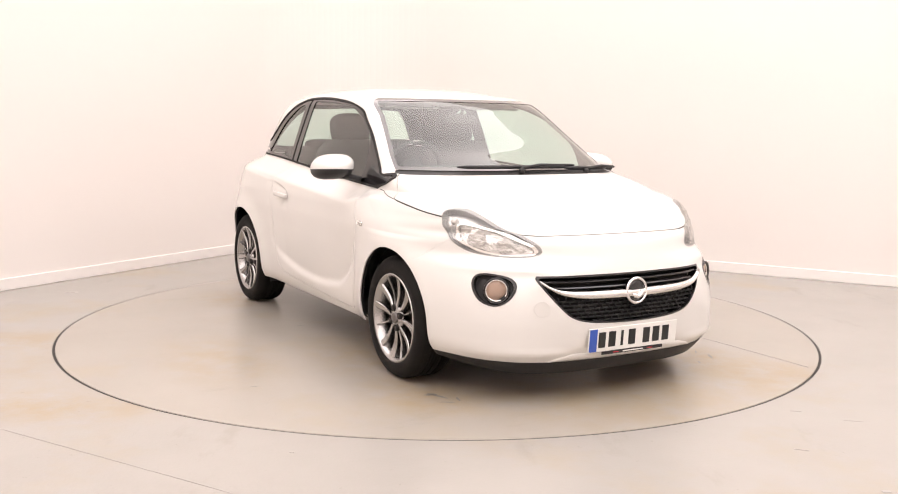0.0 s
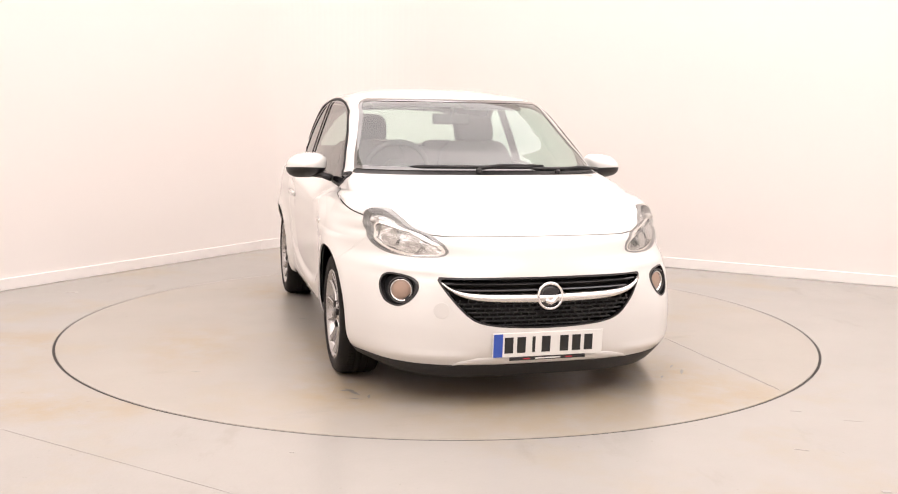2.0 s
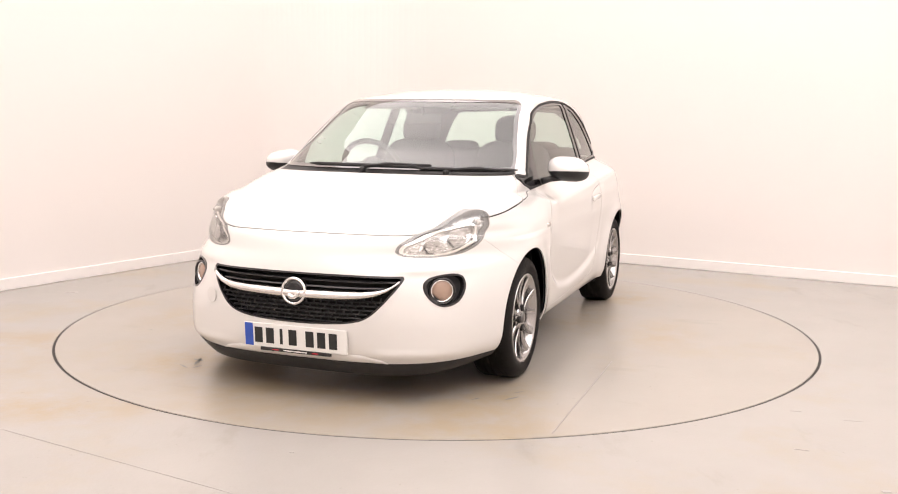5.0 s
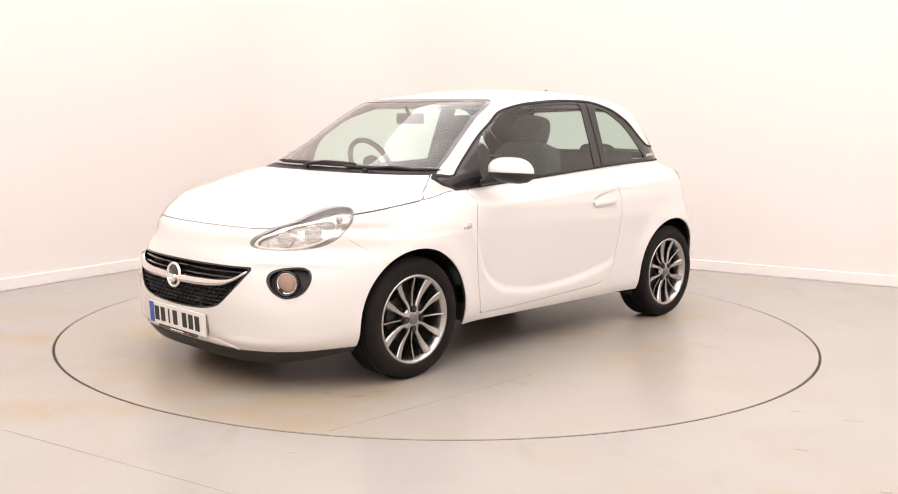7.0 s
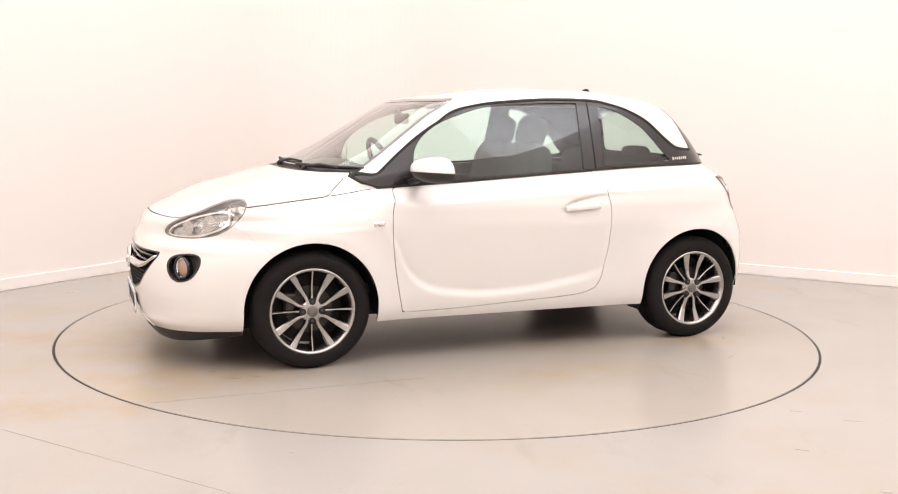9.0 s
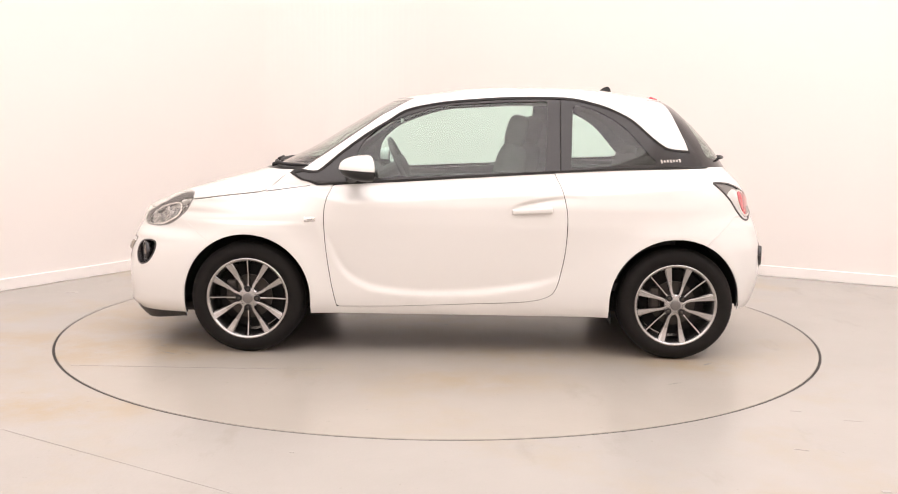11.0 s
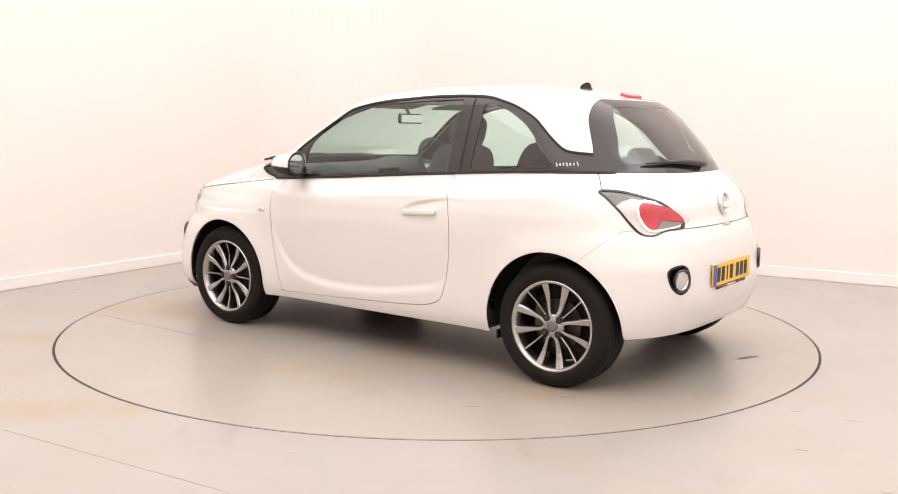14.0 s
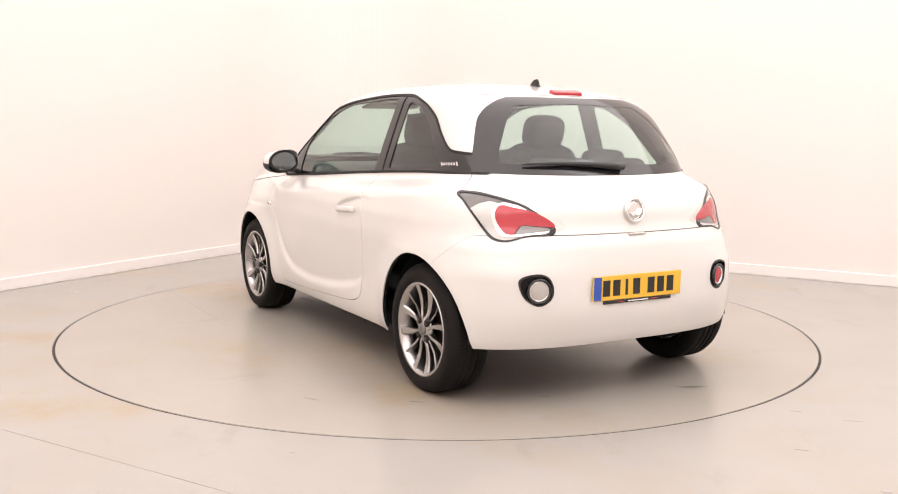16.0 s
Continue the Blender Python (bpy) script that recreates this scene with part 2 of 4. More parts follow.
# ---- helpers for meshes
def mesh_of(name, verts, faces, material, smooth=True, normals=None):
    me = bpy.data.meshes.new(name)
    me.from_pydata([tuple(v) for v in verts], [], faces)
    me.materials.append(material)
    if smooth:
        me.polygons.foreach_set("use_smooth", [True] * len(me.polygons))
    me.update()
    if normals is not None:
        me.normals_split_custom_set_from_vertices([tuple(n) for n in normals])
    return me


def put(name, me, parent=None, label="", m=None):
    ob = new(name, me)
    if parent is not None:
        ob.parent = parent
    if m is not None:
        ob.matrix_basis = m
    return tagged(ob, label)


def part(name, bm, material, parent=None, label="", m=None, smooth=False):
    """Links a bmesh as one mesh object under a thing or a part."""
    me = bpy.data.meshes.new(name)
    bm.normal_update()
    bm.to_mesh(me)
    bm.free()
    me.materials.append(material)
    if smooth:
        me.polygons.foreach_set("use_smooth", [True] * len(me.polygons))
    return put(name, me, parent, label, m)


def box(size, at=(0, 0, 0), bevel=0.0, turn=None, segs=2, bm=None):
    out = bm or bmesh.new()
    b = bmesh.new()
    bmesh.ops.create_cube(b, size=1)
    bmesh.ops.scale(b, vec=size, verts=b.verts)
    if bevel:
        bmesh.ops.bevel(b, geom=b.edges[:], offset=bevel, segments=segs, affect="EDGES", profile=.5)
    if turn is not None:
        bmesh.ops.transform(b, matrix=turn, verts=b.verts)
    bmesh.ops.translate(b, vec=at, verts=b.verts)
    me = bpy.data.meshes.new("tmp")
    b.to_mesh(me)
    b.free()
    out.from_mesh(me)
    bpy.data.meshes.remove(me)
    return out


def lathe(rows, segs=48, axis="y", at=(0, 0, 0), closed=False):
    """A turned form: rows of (radius, distance along the axis)."""
    bm = bmesh.new()
    rings = []
    for r, h in rows:
        ring = []
        for i in range(segs):
            a = 2 * math.pi * i / segs
            c, s = r * math.cos(a), r * math.sin(a)
            p = {"y": (c, h, s), "x": (h, c, s), "z": (c, s, h)}[axis]
            ring.append(bm.verts.new(Vector(p) + Vector(at)))
        rings.append(ring)
    for a, b in zip(rings, rings[1:]):
        for i in range(segs):
            j = (i + 1) % segs
            bm.faces.new((a[i], a[j], b[j], b[i]))
    if closed:
        for i in range(segs):
            j = (i + 1) % segs
            bm.faces.new((rings[-1][i], rings[-1][j], rings[0][j], rings[0][i]))
    else:
        for ring in (rings[0], rings[-1]):
            bm.faces.new(ring)
    bmesh.ops.recalc_face_normals(bm, faces=bm.faces)
    return bm


def tube(points, radius, segs=8, bm=None, flat=1.0):
    """A rod along points, with a round or flattened section."""
    bm = bm or bmesh.new()
    pts = [Vector(p) for p in points]
    rings = []
    for i, p in enumerate(pts):
        d = (pts[min(i + 1, len(pts) - 1)] - pts[max(i - 1, 0)]).normalized()
        a = d.orthogonal() if abs(d.z) > .95 else d.cross(Vector((0, 0, 1)))
        a.normalize()
        b = d.cross(a)
        r = radius[i] if isinstance(radius, (list, tuple)) else radius
        rings.append([bm.verts.new(p + a * (r * math.cos(t)) + b * (r * flat * math.sin(t))) for t in [2 * math.pi * k / segs for k in range(segs)]])
    for a, b in zip(rings, rings[1:]):
        for i in range(segs):
            j = (i + 1) % segs
            bm.faces.new((a[i], a[j], b[j], b[i]))
    bm.faces.new(rings[0][::-1])
    bm.faces.new(rings[-1])
    bmesh.ops.recalc_face_normals(bm, faces=bm.faces)
    return bm


def plate_of(outline, depth, bevel=0.0):
    """A flat form cut from a closed outline in x and z, with its thickness along y."""
    bm = bmesh.new()
    f = bm.faces.new([bm.verts.new((x, 0, z)) for x, z in outline])
    r = bmesh.ops.extrude_face_region(bm, geom=[f])
    bmesh.ops.translate(bm, vec=(0, depth, 0), verts=[v for v in r["geom"] if isinstance(v, bmesh.types.BMVert)])
    bmesh.ops.recalc_face_normals(bm, faces=bm.faces)
    if bevel:
        bmesh.ops.bevel(bm, geom=bm.edges[:], offset=bevel, segments=2, affect="EDGES")
    return bm


def rounded(pts, closed=True, steps=6):
    """A smooth line through points (Catmull-Rom)."""
    n = len(pts)
    out = []
    for i in range(n if closed else n - 1):
        g = lambda k: np.array(pts[k % n] if closed else pts[min(max(k, 0), n - 1)], float)
        p0, p1, p2, p3 = g(i - 1), g(i), g(i + 1), g(i + 2)
        for s in range(steps):
            t = s / steps
            out.append(.5 * (2 * p1 + (p2 - p0) * t + (2 * p0 - 5 * p1 + 4 * p2 - p3) * t * t + (3 * p1 - p0 - 3 * p2 + p3) * t ** 3))
    if not closed:
        out.append(np.array(pts[-1], float))
    return [tuple(p) for p in out]


def inside(pts, a, b):
    """Signed distance of the points (a, b) to a closed outline, positive inside."""
    q = np.array(pts, float)
    d = np.full(a.shape, 9.0)
    odd = np.zeros(a.shape, bool)
    for (x1, z1), (x2, z2) in zip(q, np.roll(q, -1, 0)):
        ex, ez = x2 - x1, z2 - z1
        l2 = ex * ex + ez * ez
        if l2 < 1e-12:
            continue
        t = np.clip(((a - x1) * ex + (b - z1) * ez) / l2, 0, 1)
        d = np.minimum(d, np.hypot(a - x1 - t * ex, b - z1 - t * ez))
        if abs(ez) > 1e-12:
            odd ^= ((z1 > b) != (z2 > b)) & (a < ex * (b - z1) / ez + x1)
    return np.where(odd, d, -d)


def along(pts, k):
    """Height of a line of points at k."""
    p = sorted(pts)
    return np.interp(k, [q[0] for q in p], [q[1] for q in p])


# ---- the skin of the left half as a grid, and its normals
LEVELS = [*np.arange(.10, .70, .0125), *np.arange(.70, 1.36, .0085), *np.arange(1.36, 1.44, .004), *np.arange(1.44, 1.4621, .002)]
STEPS = [*np.linspace(0, 1, 56)[:-1], *np.linspace(1, 2, 150)[:-1], *np.linspace(2, 3, 50)]
GP = np.array([[skin(u, z) for u in STEPS] for z in LEVELS])
du, dv = np.gradient(GP, axis=1), np.gradient(GP, axis=0)
GN = np.cross(dv, du)
GN /= np.maximum(np.linalg.norm(GN, axis=2, keepdims=True), 1e-9)
GN[:, 0, 1] = 0
GN[:, -1, 1] = 0
GN /= np.maximum(np.linalg.norm(GN, axis=2, keepdims=True), 1e-9)
if GN[60, 100, 1] < 0:
    GN = -GN
X, Y, Z = GP[..., 0], GP[..., 1], GP[..., 2]


def panel(name, masks, material, parent, label="", thick=.006, sides="both", lift=0.0, cap=False):
    """A piece of the skin where all the masks are positive, with a thickness. sides: left, right, or both in one mesh."""
    m = [np.asarray(k, float) for k in masks]
    verts, norms, faces, index = [], [], [], {}

    def vert(p, n):
        key = (round(p[0], 5), round(p[1], 5), round(p[2], 5))
        if key not in index:
            index[key] = len(verts)
            verts.append(p + n * lift)
            norms.append(n)
        return index[key]

    low = np.min(m, axis=0)
    cell = np.minimum.reduce([low[:-1, :-1], low[1:, :-1], low[1:, 1:], low[:-1, 1:]])
    any_out = np.zeros(cell.shape, bool)
    for k in m:
        any_out |= np.maximum.reduce([k[:-1, :-1], k[1:, :-1], k[1:, 1:], k[:-1, 1:]]) <= 0
    for i, j in zip(*np.where(~any_out)):
        ids = ((i, j), (i + 1, j), (i + 1, j + 1), (i, j + 1))
        poly = [(GP[q], GN[q], [k[q] for k in m]) for q in ids]
        if cell[i, j] <= 0:
            for c in range(len(m)):
                nxt = []
                for a, b in zip(poly, poly[1:] + poly[:1]):
                    va, vb = a[2][c], b[2][c]
                    if va > 0:
                        nxt.append(a)
                    if (va > 0) != (vb > 0):
                        t = va / (va - vb)
                        n = a[1] + (b[1] - a[1]) * t
                        nxt.append((a[0] + (b[0] - a[0]) * t, n / max(np.linalg.norm(n), 1e-9), [p + (q - p) * t for p, q in zip(a[2], b[2])]))
                poly = nxt
                if len(poly) < 3:
                    break
        if len(poly) < 3:
            continue
        f = []
        for p, n, _ in poly:
            k = vert(p, n)
            if not f or f[-1] != k:
                f.append(k)
        if f[0] == f[-1]:
            f.pop()
        if len(set(f)) == len(f) and len(f) >= 3:
            e1, e2 = verts[f[1]] - verts[f[0]], verts[f[2]] - verts[f[0]]
            faces.append(f if np.dot(np.cross(e1, e2), norms[f[0]]) >= 0 else f[::-1])
    if cap:
        ring = [vert(GP[-1, j], GN[-1, j]) for j in range(len(STEPS))]
        faces.append([k for n, k in enumerate(ring) if k not in ring[:n]])
    if not faces:
        return None
    v, n = np.array(verts), np.array(norms)
    corner = [n[k] for f in faces for k in f]
    if thick:
        edges = set()
        for f in faces:
            edges.update(zip(f, f[1:] + f[:1]))
        rim = [(a, b) for a, b in edges if (b, a) not in edges and (abs(v[a][1]) > 1e-4 or abs(v[b][1]) > 1e-4)]
        rim.sort()
        c = len(v)
        back = v - n * thick
        more = [[k + c for k in f[::-1]] for f in faces]
        corner += [-n[k - c] for f in more for k in f]
        for a, b in rim:
            side = np.cross(v[b] - v[a], n[a])
            side = side / max(np.linalg.norm(side), 1e-9)
            more.append([b, a, a + c, b + c])
            corner += [side] * 4
        v, faces = np.concatenate([v, back]), list(faces) + more
    flip = np.array([1, -1, 1])
    if sides != "left":
        other, oc, pos = [], [], 0
        for f in faces:
            other.append(f[::-1])
            oc += [k * flip for k in corner[pos:pos + len(f)][::-1]]
            pos += len(f)
        if sides == "right":
            v, faces, corner = v * flip, other, oc
        else:
            c = len(v)
            same = [k if abs(p[1]) < 1e-5 else k + c for k, p in enumerate(v)]
            for k, p in enumerate(v):
                if abs(p[1]) < 1e-5:
                    v[k][1] = 0
            faces, corner = list(faces) + [[same[k] for k in f] for f in other], corner + oc
            v = np.concatenate([v, v * flip])
            used = sorted({k for f in faces for k in f})
            back_to = {k: i for i, k in enumerate(used)}
            v, faces = v[used], [[back_to[k] for k in f] for f in faces]
    me = mesh_of(name, v, faces, material)
    if len(me.loops) == len(corner):
        me.normals_split_custom_set([tuple(k) for k in corner])
    return put(name, me, parent, label)


# ---- outlines on the skin
GAP = .0019
DLO = rounded([(.80, .899), (.58, .913), (.33, .928), (0, .951), (-.25, .968), (-.53, .985), (-.83, 1.001), (-1.05, 1.009)], False, 3) + \
    [(-1.35, 1.016), (-1.35, 1.108)] + rounded([(-1.24, 1.110), (-1.18, 1.114), (-1.12, 1.122), (-1.08, 1.142), (-1.01, 1.197), (-.92, 1.275), (-.80, 1.335), (-.70, 1.365), (-.60, 1.386), (-.46, 1.392),
            (-.26, 1.389), (-.07, 1.376), (.13, 1.356), (.31, 1.316), (.41, 1.256), (.54, 1.174), (.675, 1.072), (.765, .994), (.795, .974)], False, 4) + [(.85, .980), (.895, .986), (.945, .966), (.825, .899)]
WIN_F = rounded([(.575, .940), (.578, 1.03), (.555, 1.12), (.47, 1.206), (.35, 1.267), (.13, 1.334), (-.06, 1.351), (-.25, 1.363)], False, 4) + [(-.448, 1.369), (-.458, 1.361), (-.447, 1.0), (-.455, .992)]
WIN_Q = [(-.585, 1.012), (-.597, 1.335), (-.61, 1.347)] + rounded([(-.65, 1.345), (-.73, 1.320), (-.86, 1.247), (-.94, 1.170), (-1.01, 1.090), (-1.055, 1.048)], False, 4) + [(-1.045, 1.036)]
WS_EDGE = [(1.40, .24), (1.363, .307), (1.282, .453), (1.178, .60), (1.077, .743), (.973, .896), (.94, .94), (.90, .99)]
DOOR = rounded([(.70, .915), (.733, .80), (.737, .696), (.725, .545), (.70, .38), (.672, .252)], False, 4) + rounded([(.357, .258), (.017, .274), (-.33, .292), (-.455, .318), (-.505, .36), (-.535, .46), (-.556, .592), (-.560, .757), (-.535, .886), (-.495, .985)], False, 4) + [(-.47, 1.05), (.70, 1.05)]
HOOD_LINE = [(1.95, .750), (1.872, .748), (1.797, .743), (1.722, .752), (1.60, .785), (1.464, .816), (1.273, .843), (1.063, .868), (.80, .902)]
HEAD = rounded([(1.463, .847), (1.479, .787), (1.529, .726), (1.597, .680), (1.667, .659), (1.767, .651), (1.828, .663), (1.817, .705), (1.765, .743), (1.67, .788), (1.575, .834), (1.51, .853)])
HEAD_IN = rounded([(1.555, .785), (1.565, .735), (1.63, .692), (1.70, .670), (1.765, .662), (1.812, .670), (1.803, .698), (1.750, .732), (1.67, .764), (1.60, .785)])
FOG = rounded([(1.838, .505), (1.825, .548), (1.79, .572), (1.726, .582), (1.690, .568), (1.695, .52), (1.735, .462), (1.79, .440), (1.825, .460)])
GRILLE = [(-.2, .578), (.2, .578), (.488, .574)] + rounded([(.475, .545), (.445, .50), (.40, .445), (.34, .392), (.26, .368), (.14, .357), (0, .353), (-.14, .357)], False, 4) + [(-.2, .36)]
TAIL_LAMP = rounded([(-1.338, .944), (-1.40, .946), (-1.469, .932), (-1.551, .896), (-1.60, .848), (-1.636, .768), (-1.60, .757), (-1.572, .736), (-1.53, .745), (-1.49, .785), (-1.44, .85), (-1.385, .905)], True, 4)
TAIL_RED = rounded([(-1.505, .890), (-1.540, .882), (-1.580, .866), (-1.612, .832), (-1.626, .785), (-1.570, .766), (-1.543, .779), (-1.513, .833)], True, 4)
HATCH_EDGE = [(.95, -1.30), (1.02, -1.268), (1.037, -1.260), (1.15, -1.222), (1.27, -1.168), (1.341, -1.143), (1.40, -1.12)]
R_FOG = rounded([(.615, .580), (.56, .600), (.50, .595), (.468, .55), (.475, .49), (.53, .460), (.585, .485), (.612, .53)])

wheel_hole = np.maximum.reduce([
    .345 - np.hypot(X - 1.157, Z - .297), np.minimum(.345 - np.abs(X - 1.157), .297 - Z),
    .353 - np.hypot(X + 1.148, Z - .296), np.minimum(.353 - np.abs(X + 1.148), .296 - Z)])
bottom = Z - np.where(X > 1.3, .165 + .075 * np.clip((1.9 - X) / .4, 0, 1) * .25, np.where(X < -1.3, .262, .213))
nose_side = X > 0
m_dlo = inside(DLO, X, Z)
m_winf = inside(WIN_F, X, Z)
m_winq = inside(WIN_Q, X, Z)
m_ws = np.minimum(X - along([(a, b) for a, b in WS_EDGE], Z), np.minimum(Z - 1.004, 1.382 - Z))
m_cowl = np.minimum(X - along([(a, b) for a, b in WS_EDGE], Z) + .004, np.minimum(Z - .984, 1.004 - Z))
m_door = np.minimum(inside(DOOR, X, Z), -m_dlo)
cowl_line = along([(.86, 1.075), (.870, 1.057), (.957, .964), (.975, .93), (.99, .90)], Z)
m_hood = np.minimum.reduce([Z - along(HOOD_LINE, X), .984 - Z, X - cowl_line])
m_bump_f = np.minimum(along(HOOD_LINE, X) - Z, X - (1.351 + (Z - .585) * 1.357))
m_head = np.where(nose_side, inside(HEAD, X, Z), -1)
m_head_in = np.where(nose_side, inside(HEAD_IN, X, Z), -1)
m_fog = np.where(nose_side, inside(FOG, X, Z), -1)
m_grille = np.where(nose_side, inside(GRILLE, Y, Z), -1)
m_tail = np.where(~nose_side, inside(TAIL_LAMP, X, Z), -1)
m_tail_red = np.where(~nose_side, inside(TAIL_RED, X, Z), -1)
m_rfog = np.where(~nose_side, inside(R_FOG, Y, Z), -1)
m_hglass = np.minimum.reduce([along(HATCH_EDGE, Z) - X, Z - (1.016 + .02 * Y * Y), 1.374 - Z])
hatch_side = along([(.74, -1.62), (.768, -1.632), (.83, -1.60), (.88, -1.551), (.93, -1.372), (.94, -1.362), (1.016, -1.276), (1.03, -1.262)], Z)
m_hatch = np.minimum.reduce([hatch_side - X, Z - .762, 1.016 + .02 * Y * Y - Z])
m_bump_r = np.minimum(np.where(X < -1.466, .7612, .7612 + (X + 1.466) * -.88) - Z, -1.13 - X)



# ---- the room
CORNER = Vector((-1.149, 4.417, 0))
MID = Vector((0, .025, 0))                 # middle of the turntable
SLANT = -30.4
ROOM = pose(*CORNER, 0, 0, SLANT)          # x along the one wall, -y along the other
LONG_X, LONG_Y, HIGH = 9.4, 11.6, 4.8


def build_room():
    def wall(name, size, at):
        return tagged(part(name, box(size, at), M["wall"], None, m=ROOM), "smooth cream-white painted studio wall", "wall", kind="structure")

    R = 1.2                                     # the two walls behind the turntable meet in a round corner
    wall("wall_north", (LONG_X + .2 - R, .2, HIGH), ((LONG_X + .2 + R) / 2, .1, HIGH / 2))
    wall("wall_west", (.2, LONG_Y - R, HIGH), (-.1, -(LONG_Y + R) / 2, HIGH / 2))
    wall("wall_east", (.2, LONG_Y, HIGH), (LONG_X + .1, -LONG_Y / 2, HIGH / 2))
    wall("wall_south", (LONG_X + .4, .2, HIGH), (LONG_X / 2, -LONG_Y - .1, HIGH / 2))
    for name, r0, r1, h, mt, label in (("wall_corner", R, R + .2, HIGH, "wall", "smooth cream-white rounded wall corner"), ("baseboard", R - .018, R - .0005, .09, "skirt", "low white painted skirting board")):
        bm = bmesh.new()
        arc = [radians(90 + 90 * k / 32) for k in range(33)]
        for a in arc:
            for r in (r0, r1):
                for z in (0, h):
                    bm.verts.new((R + r * math.cos(a), -R + r * math.sin(a), z))
        bm.verts.ensure_lookup_table()
        q = bm.verts
        for k in range(32):
            i, j = 4 * k, 4 * k + 4
            for a, b in ((0, 1), (1, 3), (3, 2), (2, 0)):
                bm.faces.new((q[i + a], q[i + b], q[j + b], q[j + a]))
        bmesh.ops.recalc_face_normals(bm, faces=bm.faces)
        tagged(part(name, bm, M[mt], None, m=ROOM, smooth=False), label, "wall" if h > 1 else "skirting", kind="structure")
    tagged(part("ceiling", box((LONG_X + .4, LONG_Y + .4, .2), (LONG_X / 2, -LONG_Y / 2, HIGH + .1)), M["ceiling"], None, m=ROOM), "plain off-white studio ceiling", "ceiling", kind="structure")
    for at, size in ((((LONG_X + R) / 2, -.009, .045), (LONG_X - R, .018, .09)), ((.009, -(LONG_Y + R) / 2, .045), (.018, LONG_Y - R, .09))):
        tagged(part("baseboard", box(size, at, .006), M["skirt"], None, m=ROOM), "low white painted skirting board", "skirting", kind="structure")
    # floor with a round opening for the turntable
    segs, r0 = 256, 2.263
    inv = ROOM.inverted()
    verts, faces = [], []
    for i in range(segs):
        a = 2 * math.pi * i / segs
        d = Vector((math.cos(a), math.sin(a), 0))
        o, e = inv @ MID, inv.to_3x3() @ d
        ks = []
        if abs(e.x) > 1e-6:
            ks.append(((LONG_X + .1 if e.x > 0 else -.1) - o.x) / e.x)
        if abs(e.y) > 1e-6:
            ks.append(((.1 if e.y > 0 else -LONG_Y - .1) - o.y) / e.y)
        far = min(ks)
        verts += [MID + d * r0 + Vector((0, 0, -.12)), MID + d * r0 + Vector((0, 0, -.003)), MID + d * (r0 + .003), MID + d * far]
    for i in range(segs):
        j = (i + 1) % segs
        for k in range(3):
            faces.append((i * 4 + k, i * 4 + k + 1, j * 4 + k + 1, j * 4 + k)[::-1])
    tagged(put("floor", mesh_of("floor", verts, faces, M["floor"], False)), "worn warm-grey painted screed floor with ochre stains", "floor", kind="structure")
    # an added black strip fills the gap, standing for the shade inside it
    tagged(part("turntable_seam", lathe([(2.239, -.012), (2.239, -.003), (2.272, -.003), (2.272, -.012)], 256, "z", at=MID, closed=True), M["seam"]), "black strip for the shade in the gap round the turntable", "seam", kind="structure")
    tagged(part("pit", lathe([(2.31, -.13), (2.31, -.12)], 96, "z", at=MID), M["seam"]), "dark pit beneath the turntable", "pit", kind="structure")
    for x, y, lx, ly, a in ((-2.644, .88, .09, .02, 5), (1.422, -2.333, .06, .008, -20), (1.587, -1.828, .05, .004, -15), (1.784, -1.96, .08, .003, -12), (1.558, -2.755, .03, .02, 0), (-.55, -2.42, .02, .015, 0)):
        tagged(part("floor_mark", box((lx, ly, .002), (0, 0, 0), .0005), M["joint"], None, m=pose(x * 1.008, y + (y + 5.915) * .008, .0002, 0, 0, a)), "small dark scuff on the floor", "mark", kind="structure")
    bm = box((4.6, .0035, .003), (0, 0, -.0005))
    tagged(part("floor_joint", bm, M["joint"], None, m=pose(-.363, -3.005, 0, 0, 0, -31.2)), "thin straight joint in the grey floor", "joint", kind="structure")


def build_lights():
    # a luminous ceiling: square diffusers side by side in thin frames
    nx, ny = 4, 5
    sx, sy = LONG_X / nx, LONG_Y / ny
    made = None
    for ix in range(nx):
        for iy in range(ny):
            m = ROOM @ pose((ix + .5) * sx, -(iy + .5) * sy, HIGH - .045)
            if made is None:
                made = new("ceiling_light")
                made.matrix_basis = m
                bm = bmesh.new()
                for dx, dy, px, py in ((sx - .002, .006, 0, sy / 2 - .004), (sx - .002, .006, 0, .004 - sy / 2), (.006, sy - .016, sx / 2 - .004, 0), (.006, sy - .016, .004 - sx / 2, 0)):
                    box((dx, dy, .012), (px, py, .038), .001, bm=bm)
                part("frame", bm, M["skirt"], made)
                part("diffuser", box((sx - .003, sy - .003, .03), (0, 0, .015)), M["panel"], made, "glowing white diffuser")
                tagged(made, "large square white ceiling light panel, lit", "lamp", "light panels of the ceiling")
            else:
                lamp = copy_thing(made, m)
                if (ix, iy) in ((3, 1),):
                    # one of the panels burns brighter and cooler
                    tagged(lamp, "large square cool-white ceiling light panel, brightly lit", "lamp", "light panels of the ceiling")
                    for c in lamp.children:
                        if c.name.startswith("diffuser"):
                            c.data = c.data.copy()
                            c.data.materials[0] = M["panel_cool"]


